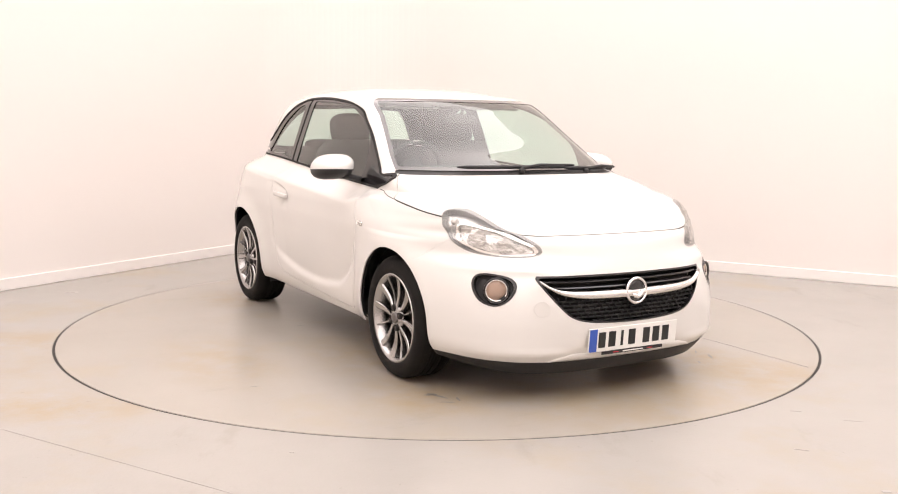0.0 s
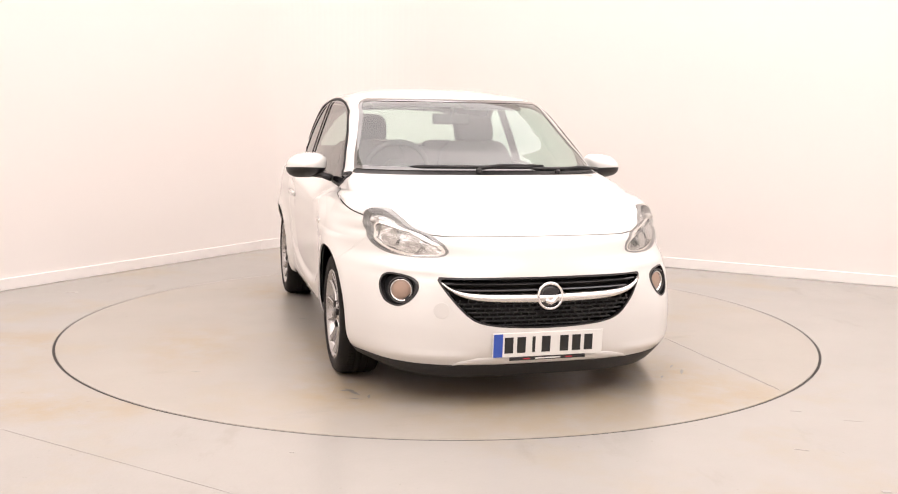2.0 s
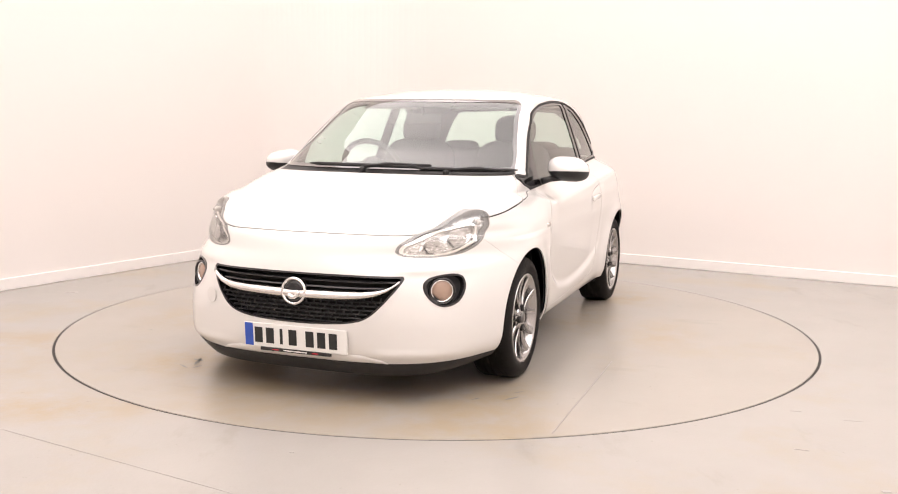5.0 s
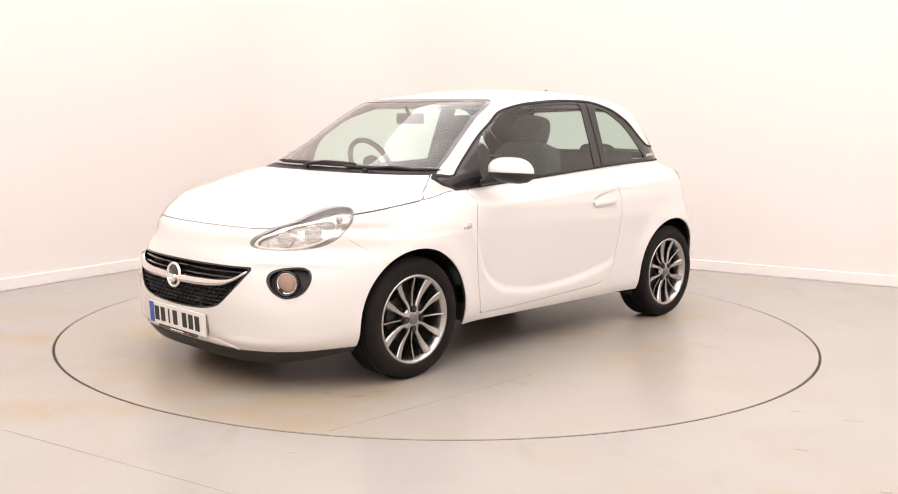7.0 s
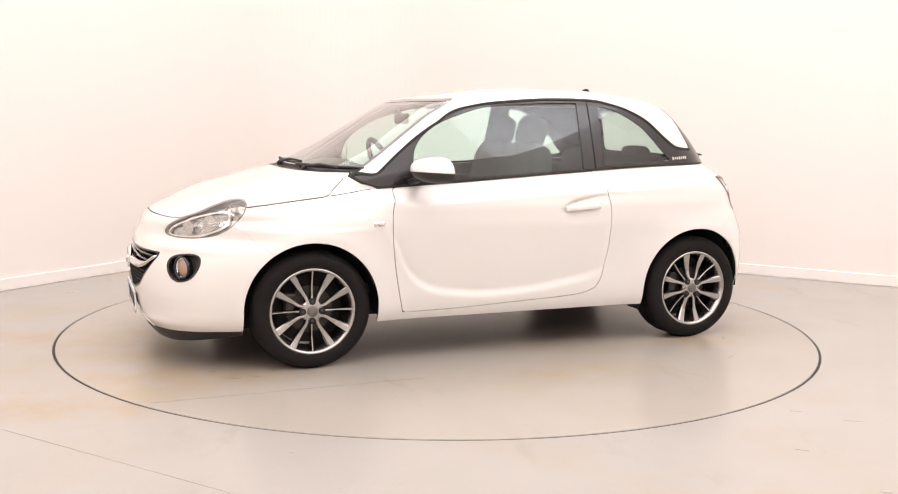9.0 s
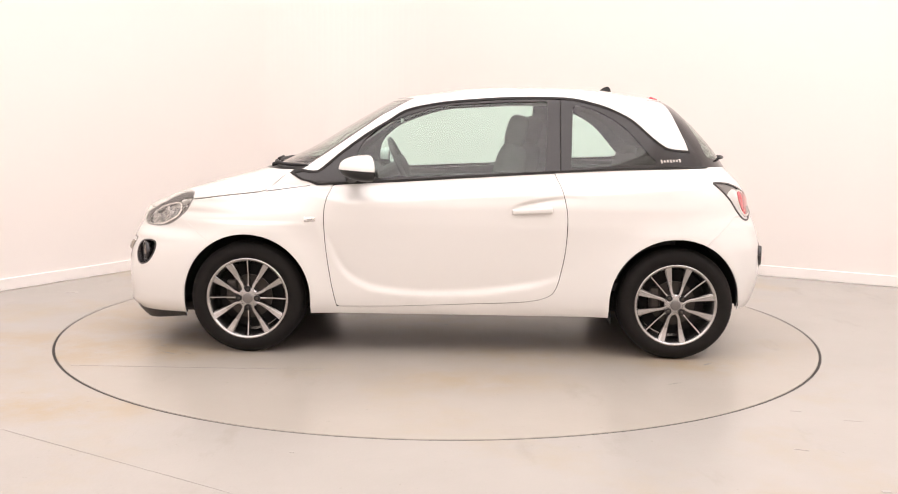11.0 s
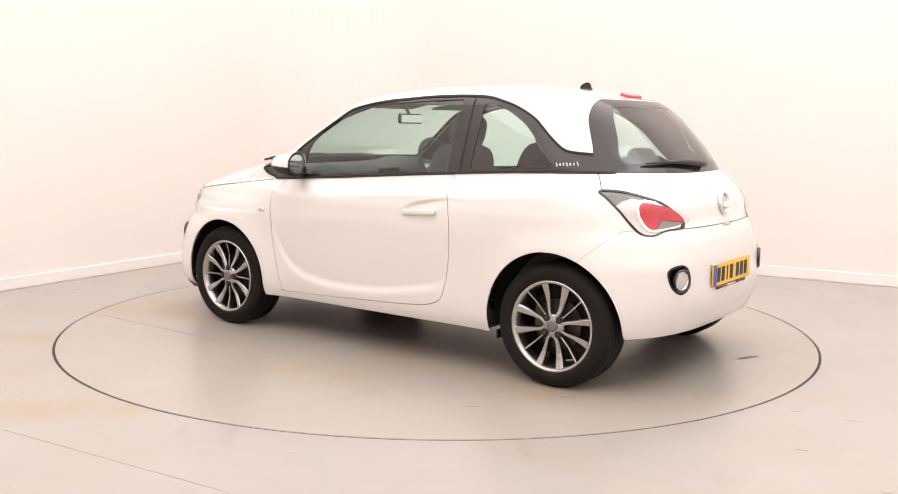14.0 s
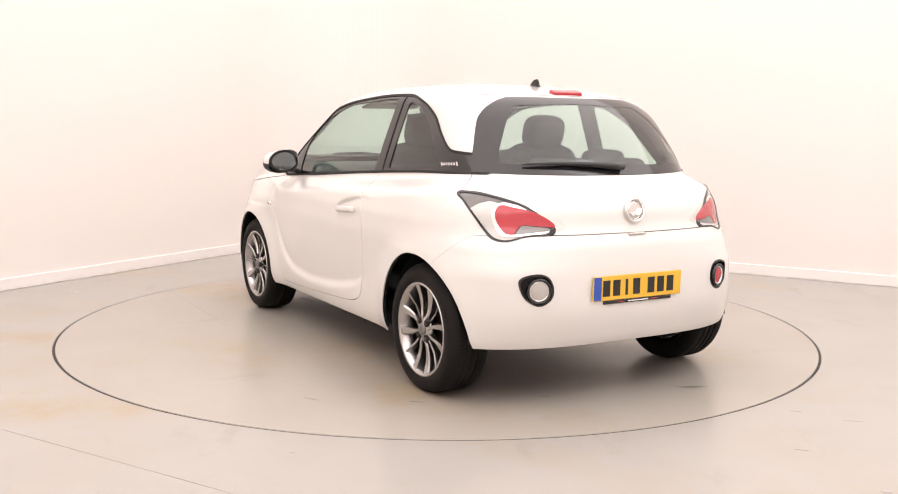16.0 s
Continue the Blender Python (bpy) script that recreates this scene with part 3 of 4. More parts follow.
def build_turntable():
    t = new("turntable")
    rows = [(2.239, -.12), (2.2500, -.11), (2.2500, -.003), (2.2483, 0)]
    bm = lathe(rows, 256, "z")
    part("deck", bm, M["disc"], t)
    part("deck_joint", box((1.3, .0032, .003), (1.2, 1.207, -.0003)), M["joint"], t, "thin straight joint")
    random.seed(4)
    for x, y, lx, ly, a in ((1.43, -.80, .16, .02, 20), (-1.86, -.36, .17, .03, 65), (1.52, -.74, .07, .012, -15), (-.05, .06, .03, .03, 0), (-1.2, 1.35, .10, .012, 30), (.9, -1.5, .05, .01, 80),
                              (1.51, 0.76, 0.05, 0.012, 146), (1.44, 0.91, 0.1, 0.016, 150), (1.33, 0.91, 0.07, 0.01, 140), (1.40, -0.82, 0.07, 0.03, 80), (1.54, -0.81, 0.1, 0.01, 60), (-0.29, -0.82, 0.06, 0.02, 75), (-1.66, 0.38, 0.06, 0.014, 228), (-1.84, -0.31, 0.09, 0.008, 215), (-1.46, 0.95, 0.08, 0.016, 225)):
        pts = [(x + lx * .5 * math.cos(k) * random.uniform(.7, 1.1), y + ly * .5 * math.sin(k) * random.uniform(.6, 1.3)) for k in [i * math.pi / 7 for i in range(14)]]
        c, s = math.cos(radians(a)), math.sin(radians(a))
        bm = bmesh.new()
        bm.faces.new([bm.verts.new((x + c * (px - x) - s * (py - y), y + s * (px - x) + c * (py - y), .0012)) for px, py in pts])
        part("scuff", bm, M["scuff"], t, "dark scuff mark")
    return tagged(t, "round floor-level turntable, grey screed with dirty tyre marks", "turntable")


# ---- the car
def paint_panels(car):
    closed = [bottom, -wheel_hole]
    g, fine, wide = GAP, .0008, .0028
    panel("body", closed + [-m_dlo, -m_ws, -m_cowl, -m_door - g, -m_hood - wide, -m_bump_f - fine, -m_head - fine, -m_tail - fine, -m_hglass, -m_hatch - g, -m_bump_r - fine], M["paint"], car, cap=True)
    panel("bonnet", [m_hood - wide, -m_head - fine, -m_dlo], M["paint"], car)
    fb = panel("front_bumper", closed + [m_bump_f - fine, -m_head - fine, -m_fog, -m_grille], M["paint"], car)
    rb = panel("rear_bumper", closed + [m_bump_r - fine, -m_tail - fine, -m_rfog], M["paint"], car)
    hatch = panel("tailgate", [m_hatch - g, -m_tail - fine], M["paint"], car)
    doors = [panel("door", closed + [m_door - g], M["paint"], car, sides=s) for s in ("left", "right")]
    # black parts between the panes
    for s in ("left", "right"):
        panel("window_trim", [m_dlo, -m_winf, -m_winq, -m_hglass, -m_ws, -m_cowl], M["gloss_black"], car, "gloss black window surround", sides=s, lift=.001)
        panel("door_window", [m_winf], M["glass"], car, "green-tinted glass", thick=0, sides=s, lift=-.004).visible_shadow = False
        panel("quarter_window", [m_winq], M["glass"], car, "green-tinted glass", thick=0, sides=s, lift=-.004).visible_shadow = False
        panel("window_seal", [m_dlo, -(m_dlo - .011), -m_hglass, -m_ws, -m_cowl], M["liner"], car, "black rubber window seal", thick=.008, sides=s, lift=.005)
        sy = 1 if s == "left" else -1
        part("pillar_joint", tube([(-.528, sy * (half_width(-.528, z) + .0025), z) for z in np.linspace(.992, 1.378, 25)], .0032, 6), M["liner"], car, "dark pillar joint")
    band = np.minimum.reduce([X - along([(a, b) for a, b in WS_EDGE], Z) - .020, Z - 1.020, 1.382 - .014 - Z])
    panel("windscreen_border", [m_ws, -band], M["frit"], car, "black glass border", lift=-.002)
    panel("windscreen", [band], M["screen_glass"], car, "green-tinted glass", thick=0, lift=-.004).visible_shadow = False
    panel("cowl", [m_cowl], M["black"], car, "black plastic scuttle", lift=-.006)
    clear = inside(rounded([(-.6, 1.325), (.25, 1.335), (.40, 1.30), (.50, 1.17), (.54, 1.085), (.50, 1.065), (.2, 1.06), (-.6, 1.06)]), Y, Z)
    panel("rear_window_border", [m_hglass, -clear], M["gloss_black"], car, "black glass border", lift=.001)
    panel("rear_window", [m_hglass, clear], M["rear_glass"], car, "dark tinted glass", thick=0).visible_shadow = False
    # the dark inner skin behind the joints
    panel("inner_skin", [bottom - .004, -wheel_hole - .002, -m_dlo, -m_ws, -m_hglass, -m_grille, -m_head, -m_fog, -m_tail, -m_rfog], M["liner"], car, "dark inner lining", thick=.004, lift=-.016)
    panel("roof_lining", [Z - 1.385], M["lining"], car, "pale grey roof lining", thick=.004, lift=-.024, cap=True)
    panel("front_lip", [-wheel_hole - .002, -bottom + .018, X - 1.3, Z - .122 - .056 * np.clip((1.80 - X) / .28, 0, 1)], M["black"], car, "black plastic lower lip", lift=.004)
    return fb, rb, hatch, doors


def build_underbody(car):
    bm = box((2.5, 1.1, .14), (.1, 0, .26), .03)
    box((1.55, 1.56, .10), (0.0, 0, .265), .02, bm=bm)
    box((.4, 1.1, .06), (1.50, 0, .19), .02, bm=bm)
    box((.3, .9, .10), (-1.38, 0, .37), .02, bm=bm)
    part("underbody", bm, M["liner"], car, "black underbody")
    for sy in (1, -1):
        for xw, r, zc in ((1.157, .352, .297), (-1.148, .352, .298)):
            bm = bmesh.new()
            rings = []
            for k in range(33):
                a = -.05 + (math.pi + .1) * k / 32
                p = (xw + r * math.cos(a), zc + r * math.sin(a))
                rings.append([bm.verts.new((p[0], sy * y, p[1])) for y in (.50, .785)])
            for a, b in zip(rings, rings[1:]):
                bm.faces.new((a[0], a[1], b[1], b[0]))
            bm.faces.new([q[0] for q in rings])
            bmesh.ops.solidify(bm, geom=bm.faces[:], thickness=.004)
            part("wheel_arch_liner", bm, M["liner"], car, "black wheel arch liner")
        part("mud_flap", box((.010, .12, .05), (-.815, sy * .72, .195), .004), M["black"], car, "small black flap")


def build_wheel(car):
    """One wheel with its face towards +y; the hub's face is at y 0."""
    w = new("wheel")
    w.parent = car
    R, rim_r = .308, .222
    rows = [(rim_r - .004, -.010), (rim_r + .004, .002), (rim_r + .022, .009), (rim_r + .045, .010), (R - .018, .002), (R - .006, -.014), (R, -.032), *[(R - d, -c - o) for c in (.066, .098, .130) for o, d in ((-.0065, 0), (-.005, .0008), (-.004, .007), (.004, .007), (.005, .0008), (.0065, 0))], (R, -.164), (R - .007, -.184), (R - .03, -.196), (rim_r + .02, -.198), (rim_r - .004, -.186)]
    form = lathe(rows, 96, closed=True)
    for v in form.verts:
        v.co.z *= .298 / R if v.co.z < 0 else 1
    tyre = part("tyre", form, M["rubber"], w, "black rubber tyre", smooth=True)
    tread = bmesh.new()
    for k in range(90):
        a = 2 * math.pi * k / 90
        for y0, y1 in ((-.030, -.060), (-.136, -.166)):
            t = Matrix.Rotation(-a, 4, "Y")
            box((.013, abs(y1 - y0), .004), (0, 0, 0), 0, t, bm=tread)
            vs = tread.verts[-8:]
            bmesh.ops.translate(tread, vec=((R - .0006) * math.sin(-a), (y0 + y1) / 2, (R - .0006) * math.cos(-a)), verts=vs)
    for v in tread.verts:
        v.co.z *= .298 / (R + .0014) if v.co.z < 0 else 1
    tagged(part("tread", tread, M["rubber"], tyre), kind="stuff")
    rim = part("rim", lathe([(rim_r, -.004), (rim_r + .001, .004), (rim_r - .006, .006), (rim_r - .014, .001), (rim_r - .022, -.022), (rim_r - .034, -.05), (rim_r - .034, -.17), (rim_r - .03, -.172), (rim_r - .012, -.05), (rim_r - .004, -.02)], 80, closed=True), M["alloy"], w, "grey alloy rim", smooth=True)
    # four thin spokes in line with the bolts, and between them pairs of broad ones joined in a U at the hub
    slim = [(.052, 0, .0075), (.075, 0, .0050), (.13, 0, .0042), (rim_r - .014, 0, .0048)]
    broad = [(.040, .004, .012), (.050, .014, .010), (.060, .0225, .0095), (.078, .0295, .0095), (.10, .034, .0105), (.13, .041, .0140), (.16, .0485, .0172), (.19, .056, .0200), (rim_r - .012, .0605, .0215)]
    for k in range(12):
        thin = k % 3 == 0
        a = math.pi / 2 * (k // 3 + 1) + (0 if thin else math.pi / 4)
        side = 1 if k % 3 == 1 else -1
        u, v = Vector((math.cos(a), 0, math.sin(a))), Vector((-math.sin(a), 0, math.cos(a)))
        bm = bmesh.new()
        rings = []
        for r, off, half in (slim if thin else broad):
            t = (r - .04) / .17
            top = -.010 + .012 * t ** 2 - .012 * math.sin(min(t, 1) * math.pi) - (.004 if thin else 0)
            # a bright flat face, a chamfer towards the opening and deep flanks
            w0, w1 = -half, half
            sec = [(w0, top - .040), (w0, top - .007), (w0 + half * .35, top - .001), (w0 + half * .6, top), (w1 - half * .16, top), (w1, top - .004), (w1, top - .040)]
            rings.append([bm.verts.new(u * r + v * (side * (off - q)) + Vector((0, y, 0))) for q, y in sec])
        for p, q in zip(rings, rings[1:]):
            for i in range(7):
                j = (i + 1) % 7
                bm.faces.new((p[i], p[j], q[j], q[i]))
        bm.faces.new(rings[0][::-1])
        bm.faces.new(rings[-1])
        bmesh.ops.recalc_face_normals(bm, faces=bm.faces)
        part("spoke", bm, M["alloy"], rim)
    part("hub", lathe([(.056, -.05), (.062, -.030), (.058, -.020), (.050, -.014), (.034, -.010)], 40), M["alloy"], rim, smooth=True)
    part("centre_cap", lathe([(.028, -.016), (.0275, -.004), (.022, -.001), (.001, 0)], 32), M["alloy_dark"], rim, "dull grey centre cap", smooth=True)
    for k in range(4):
        a = math.pi / 2 + k * math.pi / 2
        at = (.050 * math.cos(a), 0, .050 * math.sin(a))
        part("wheel_bolt", lathe([(.0165, -.020), (.0165, -.0055), (.001, -.0055)], 20, at=at), M["liner"], rim, "dark bolt hole")
        part("bolt_head", lathe([(.0085, -.0100), (.0085, -.0035), (.006, -.002), (.001, -.002)], 6, at=at), M["iron"], rim, "steel bolt head")
    part("brake_disc", lathe([(.12, -.085), (.12, -.075), (.05, -.075), (.05, -.06), (.001, -.06)], 48), M["iron"], w, "steel brake disc")
    part("brake_caliper", box((.06, .05, .12), (.10, -.085, .03), .015), M["iron"], w, "grey brake caliper")
    part("wheel_back", lathe([(.185, -.15), (.185, -.145), (.001, -.145)], 48), M["liner"], w, "dark inner barrel")
    return w


def build_wheels(car):
    first = build_wheel(car)
    first.matrix_basis = pose(1.1555, .832, .288)
    for at, turn in ((pose(-1.1555, .830, .288), 42), (pose(1.1555, -.832, .288, 0, 0, 180), 20), (pose(-1.1555, -.830, .288, 0, 0, 180), 65)):
        w = copy_thing(first, at)
        for c in w.children:
            if c.name.startswith("rim"):
                c.matrix_basis = pose(0, 0, 0, 0, turn, 0)


def mirrored(pts):
    return [(x, -y, z) for x, y, z in pts]


def skin_at(y, z, off=0.0, front=True):
    """The place on the skin at the nose or the tail at y and z, pushed out by off."""
    f = NOSE(z) if front else TAIL(z)
    ln = NOSE_LEN(z) if front else TAIL_LEN(z)
    n = NOSE_POW(z) if front else TAIL_POW(z)
    sgn = 1 if front else -1
    w = flank(f - sgn * ln * .5, z)
    x = f - sgn * ln + sgn * ln * max(1 - (abs(y) / w) ** n, 0) ** (1 / n)
    return Vector((x + sgn * off, y, z))


def strip(rows, thick, front=True):
    """A curved moulding over the nose: rows of (y, z of its lower edge, z of its upper edge, stand-off)."""
    bm = bmesh.new()
    sgn = 1 if front else -1
    rings = []
    for y, z0, z1, off in rows:
        zs = [z0, z0 + (z1 - z0) * .2, (z0 + z1) / 2, z0 + (z1 - z0) * .8, z1]
        bulge = [0, .7, 1, .7, 0]
        pts = [skin_at(y, z, off + thick * b, front) for z, b in zip(zs, bulge)]
        pts += [skin_at(y, z1, off - .012, front), skin_at(y, z0, off - .012, front)]
        rings.append([bm.verts.new(p) for p in pts])
    for a, b in zip(rings, rings[1:]):
        for i in range(len(a)):
            j = (i + 1) % len(a)
            bm.faces.new((a[i], a[j], b[j], b[i]))
    bm.faces.new(rings[0][::-1])
    bm.faces.new(rings[-1])
    bmesh.ops.recalc_face_normals(bm, faces=bm.faces)
    return bm


def build_grille(car):
    g = new("grille")
    g.parent = car
    tagged(g, "black grille with a chrome bar")
    panel("grille_backing", [m_grille + .004], M["liner"], g, thick=.004, lift=-.055)
    panel("grille_rim", [m_grille + .001, -(m_grille - .007)], M["gloss_black"], g, thick=.05, lift=.001)
    ys = np.linspace(-.47, .47, 41)
    bar = lambda y: .486 + .012 * (abs(y) / .475) ** 2 + .060 * (abs(y) / .475) ** 8
    part("chrome_bar", strip([(y, bar(y) - .021 * (1 - .70 * (abs(y) / .47) ** 4), bar(y) + .021 * (1 - .75 * (abs(y) / .47) ** 4), -.002) for y in ys], .018), M["satin"], g, "satin chrome bar", smooth=True)
    for k in range(2):
        z0 = .548 - k * .028
        lim = .455 - .045 * k
        part("slat", strip([(y, z0 - .007, z0 + .007, -.022) for y in np.linspace(-lim, lim, 25)], .008), M["gloss_black"], g)
    # a mesh of little cells below the bar
    for r in range(6):
        z0 = .462 - r * .0185
        lim = .42 - .028 * r - (.055 if r > 4 else 0)
        part("mesh_rib", strip([(y, z0 - .003, z0 + .003, -.014) for y in np.linspace(-lim, lim, 25)], .004), M["black"], g)
        n = int(lim / .019)
        bm = bmesh.new()
        for c in range(-n, n + 1):
            y = c * .036 + (.018 if r % 2 else 0)
            if abs(y) > lim - .01 or z0 + .02 > bar(y) + .0 and abs(y) < .1:
                continue
            p = skin_at(y, z0 + .009, -.014)
            box((.010, .004, .019), p, 0, bm=bm)
        tagged(part("mesh_web", bm, M["black"], g), kind="stuff")
    return g


def build_badge(parent, at, tilt, yaw, r):
    b = put("badge", lathe_mesh([(r * .78, .001), (r * .80, .010), (r * .90, .014), (r, .008), (r, -.006), (r * .78, -.006)], M["chrome"]), parent, "round chrome badge", pose(*at, 0, tilt, yaw))
    part("badge_field", lathe([(r * .80, -.004), (r * .80, .003), (r * .5, .006), (.0005, .007)], 40, "x"), M["gloss_black"] if at[0] > 0 else M["satin"], b, "", smooth=True)
    # a plain chrome shape in the middle
    arc = [radians(a) for a in range(205, 395, 19)]
    bm = tube([(.013, .42 * r * math.cos(a), .42 * r * math.sin(a)) for a in arc], [.05 * r] + [.17 * r] * (len(arc) - 2) + [.05 * r], 8)
    part("badge_shape", bm, M["chrome"], b, "plain chrome relief", smooth=True)
    return b


def lathe_mesh(rows, material):
    bm = lathe(rows, 48, "x", closed=True)
    me = bpy.data.meshes.new("ring")
    bm.to_mesh(me)
    bm.free()
    me.materials.append(material)
    me.polygons.foreach_set("use_smooth", [True] * len(me.polygons))
    return me


def build_plate(car, x, z, tilt, front):
    sgn = 1 if front else -1
    p = put("number_plate", bpy.data.meshes.new("number_plate"), car, "white front number plate with dark bars" if front else "yellow rear number plate with dark bars", pose(x, 0 if front else .02, z, 0, tilt, 0 if front else 180))
    bm = box((.008, .52, .111), (0, 0, 0), .003)
    bm.to_mesh(p.data)
    bm.free()
    p.data.materials.append(M["plate_white"] if front else M["plate_yellow"])
    part("blue_band", box((.002, .042, .105), (.0045, -.235, 0)), M["plate_blue"], p, "blue end band")
    ys = [-.185 + .058 * k for k in range(4)] + [.075 + .058 * k for k in range(3)]
    for k, y in enumerate(ys):
        part("bar", box((.002, .040 if k != 2 else .014, .072), (.0045, y, 0)), M["ink"], p, "dark bar")
    part("plate_carrier", box((.006, .36 if front else .40, .016), (.002, 0, -.064), .002), M["gloss_black"], p, "thin black holder strip")
    for y, w in ((-.10, .03), (0, .12), (.10, .03)):
        part("holder_mark", box((.001, w, .005), (.0055, y, -.064)), M["paper"] if w > .05 else M["red_lens"], p, "tiny bar")
    return p


def build_lamps(car, fb, rb):
    for s in ("left", "right"):
        sy = 1 if s == "left" else -1
        h = panel("headlight", [m_head, -(m_head - .006)], M["lamp_grey"], car, "clear headlight with a grey rim", thick=.03, sides=s)
        panel("headlight_bowl", [m_head], M["reflector"], h, "bright lamp reflector", thick=.003, sides=s, lift=-.030)
        panel("lamp_divider", [m_head - .004, -m_head_in, (m_head_in + .009)], M["chrome"], h, "chrome divider", thick=.014, sides=s, lift=-.009)
        panel("lamp_shelf", [m_head - .004, -(m_head_in + .010), .745 + (X - 1.5) * -.5 - Z], M["lamp_grey"], h, "grey shelf", thick=.01, sides=s, lift=-.02)
        panel("headlight_lens", [m_head], M["lens"], h, "clear curved lens", thick=0, sides=s, lift=.003).visible_shadow = False
        for x, z, r in ((1.735, .700, .032), (1.640, .728, .036)):
            y = half_width(x, z)
            part("lamp_bulb", lathe([(r * 1.15, .022), (r * 1.06, .018), (r * .8, .004), (r * .45, -.010), (.001, -.016)], 14, "x", at=(0, 0, 0)), M["reflector"], h, "round chrome reflector", pose(x - .022, (y - .018) * sy, z, 0, -8, 38 * sy))
            part("bulb_cap", lathe([(.009, -.012), (.009, .006), (.006, .010), (.001, .010)], 16, "x"), M["iron"], h, "dull metal bulb cap", pose(x - .022, (y - .018) * sy, z, 0, -8, 38 * sy), smooth=True)
        part("indicator_bulb", lathe([(.014, -.02), (.014, .01), (.001, .022)], 16, "x"), M["clear_lens"], h, "clear bulb", pose(1.522, sy * (half_width(1.522, .795) - .014), .795, 0, 0, 55 * sy), smooth=True)
        # front fog lamp
        f = panel("fog_lamp", [m_fog, -(m_fog - .008)], M["gloss_black"], car, "round fog lamp in a black surround", thick=.05, sides=s, lift=.002)
        panel("fog_backing", [m_fog], M["black"], f, "", thick=.004, sides=s, lift=-.03)
        c = (1.765, sy * .622, .507)
        part("fog_ring", lathe([(.058, -.02), (.061, .012), (.057, .016), (.0505, .009), (.0505, -.02)], 40, "x", closed=True), M["gloss_black"], f, "gloss black ring", pose(*c, 0, 0, sy * 28), smooth=True)
        part("fog_trim", lathe([(.051, -.01), (.051, .009), (.044, .006), (.043, -.01)], 40, "x", closed=True), M["chrome"], f, "thin chrome trim", pose(*c, 0, 0, sy * 28), smooth=True)
        part("fog_lens", lathe([(.047, -.006), (.046, .002), (.03, .008), (.0005, .010)], 40, "x"), M["fog_glass"], f, "warm smoky lens", pose(*c, 0, 0, sy * 28), smooth=True)
        # tail lamp
        m_band = along([(-1.64, .835), (-1.60, .843), (-1.55, .885), (-1.47, .910), (-1.44, .895), (-1.40, .84)], X) - Z
        t = panel("tail_lamp", [m_tail, -(m_tail - .007)], M["gloss_black"], car, "red tail lamp with a black rim", thick=.03, sides=s, lift=.003)
        panel("tail_lamp_body", [m_tail - .006, -(m_tail_red + .010), m_band], M["white_lens"], t, "clear white lens", thick=.01, sides=s, lift=-.002)
        panel("tail_lamp_brow", [m_tail - .006, -(m_tail_red + .010), -m_band], M["smoke"], t, "smoky grey lens", thick=.01, sides=s, lift=-.002)
        panel("tail_lamp_chrome", [m_tail_red + .010, -m_tail_red], M["chrome"], t, "chrome outline", thick=.01, sides=s, lift=.002)
        low = Z - (.812 + (X + 1.56) * .25)
        panel("tail_lamp_red", [m_tail_red, np.maximum(low, X + 1.572)], M["red_lens"], t, "red lens", thick=.01, sides=s, lift=.004)
        panel("reverse_lens", [m_tail_red, -np.maximum(low, X + 1.572) - .002], M["lamp_grey"], t, "smoky grey reversing lens", thick=.01, sides=s, lift=.003)
        # rear fog lamp
        r = panel("rear_fog_lamp", [m_rfog, -(m_rfog - .008)], M["gloss_black"], car, "round rear lamp in a black surround", thick=.05, sides=s, lift=.002)
        panel("rear_fog_backing", [m_rfog], M["black"], r, "", thick=.004, sides=s, lift=-.03)
        c = (-1.672, sy * .532, .528)
        part("rear_fog_ring", lathe([(.053, -.02), (.056, .012), (.051, .017), (.044, .009), (.044, -.02)], 40, "x", closed=True), M["gloss_black"], r, "gloss black ring", pose(*c, 0, 0, 180 - sy * 18), smooth=True)
        part("rear_fog_trim", lathe([(.045, -.01), (.045, .010), (.041, .011), (.040, -.01)], 40, "x", closed=True), M["chrome"], r, "thin chrome trim", pose(*c, 0, 0, 180 - sy * 18), smooth=True)
        part("rear_fog_lens", lathe([(.046, -.006), (.045, .004), (.03, .010), (.0005, .012)], 40, "x"), M["clear_lens"] if sy > 0 else M["red_lens"], r, "clear lens" if sy > 0 else "red lens", pose(*c, 0, 0, 180 - sy * 18), smooth=True)
    part("brake_light", box((.05, .175, .026), (-1.130, .008, 1.398), .008, Matrix.Rotation(radians(-18), 4, "Y")), M["red_lens"], car, "red high-level brake light")


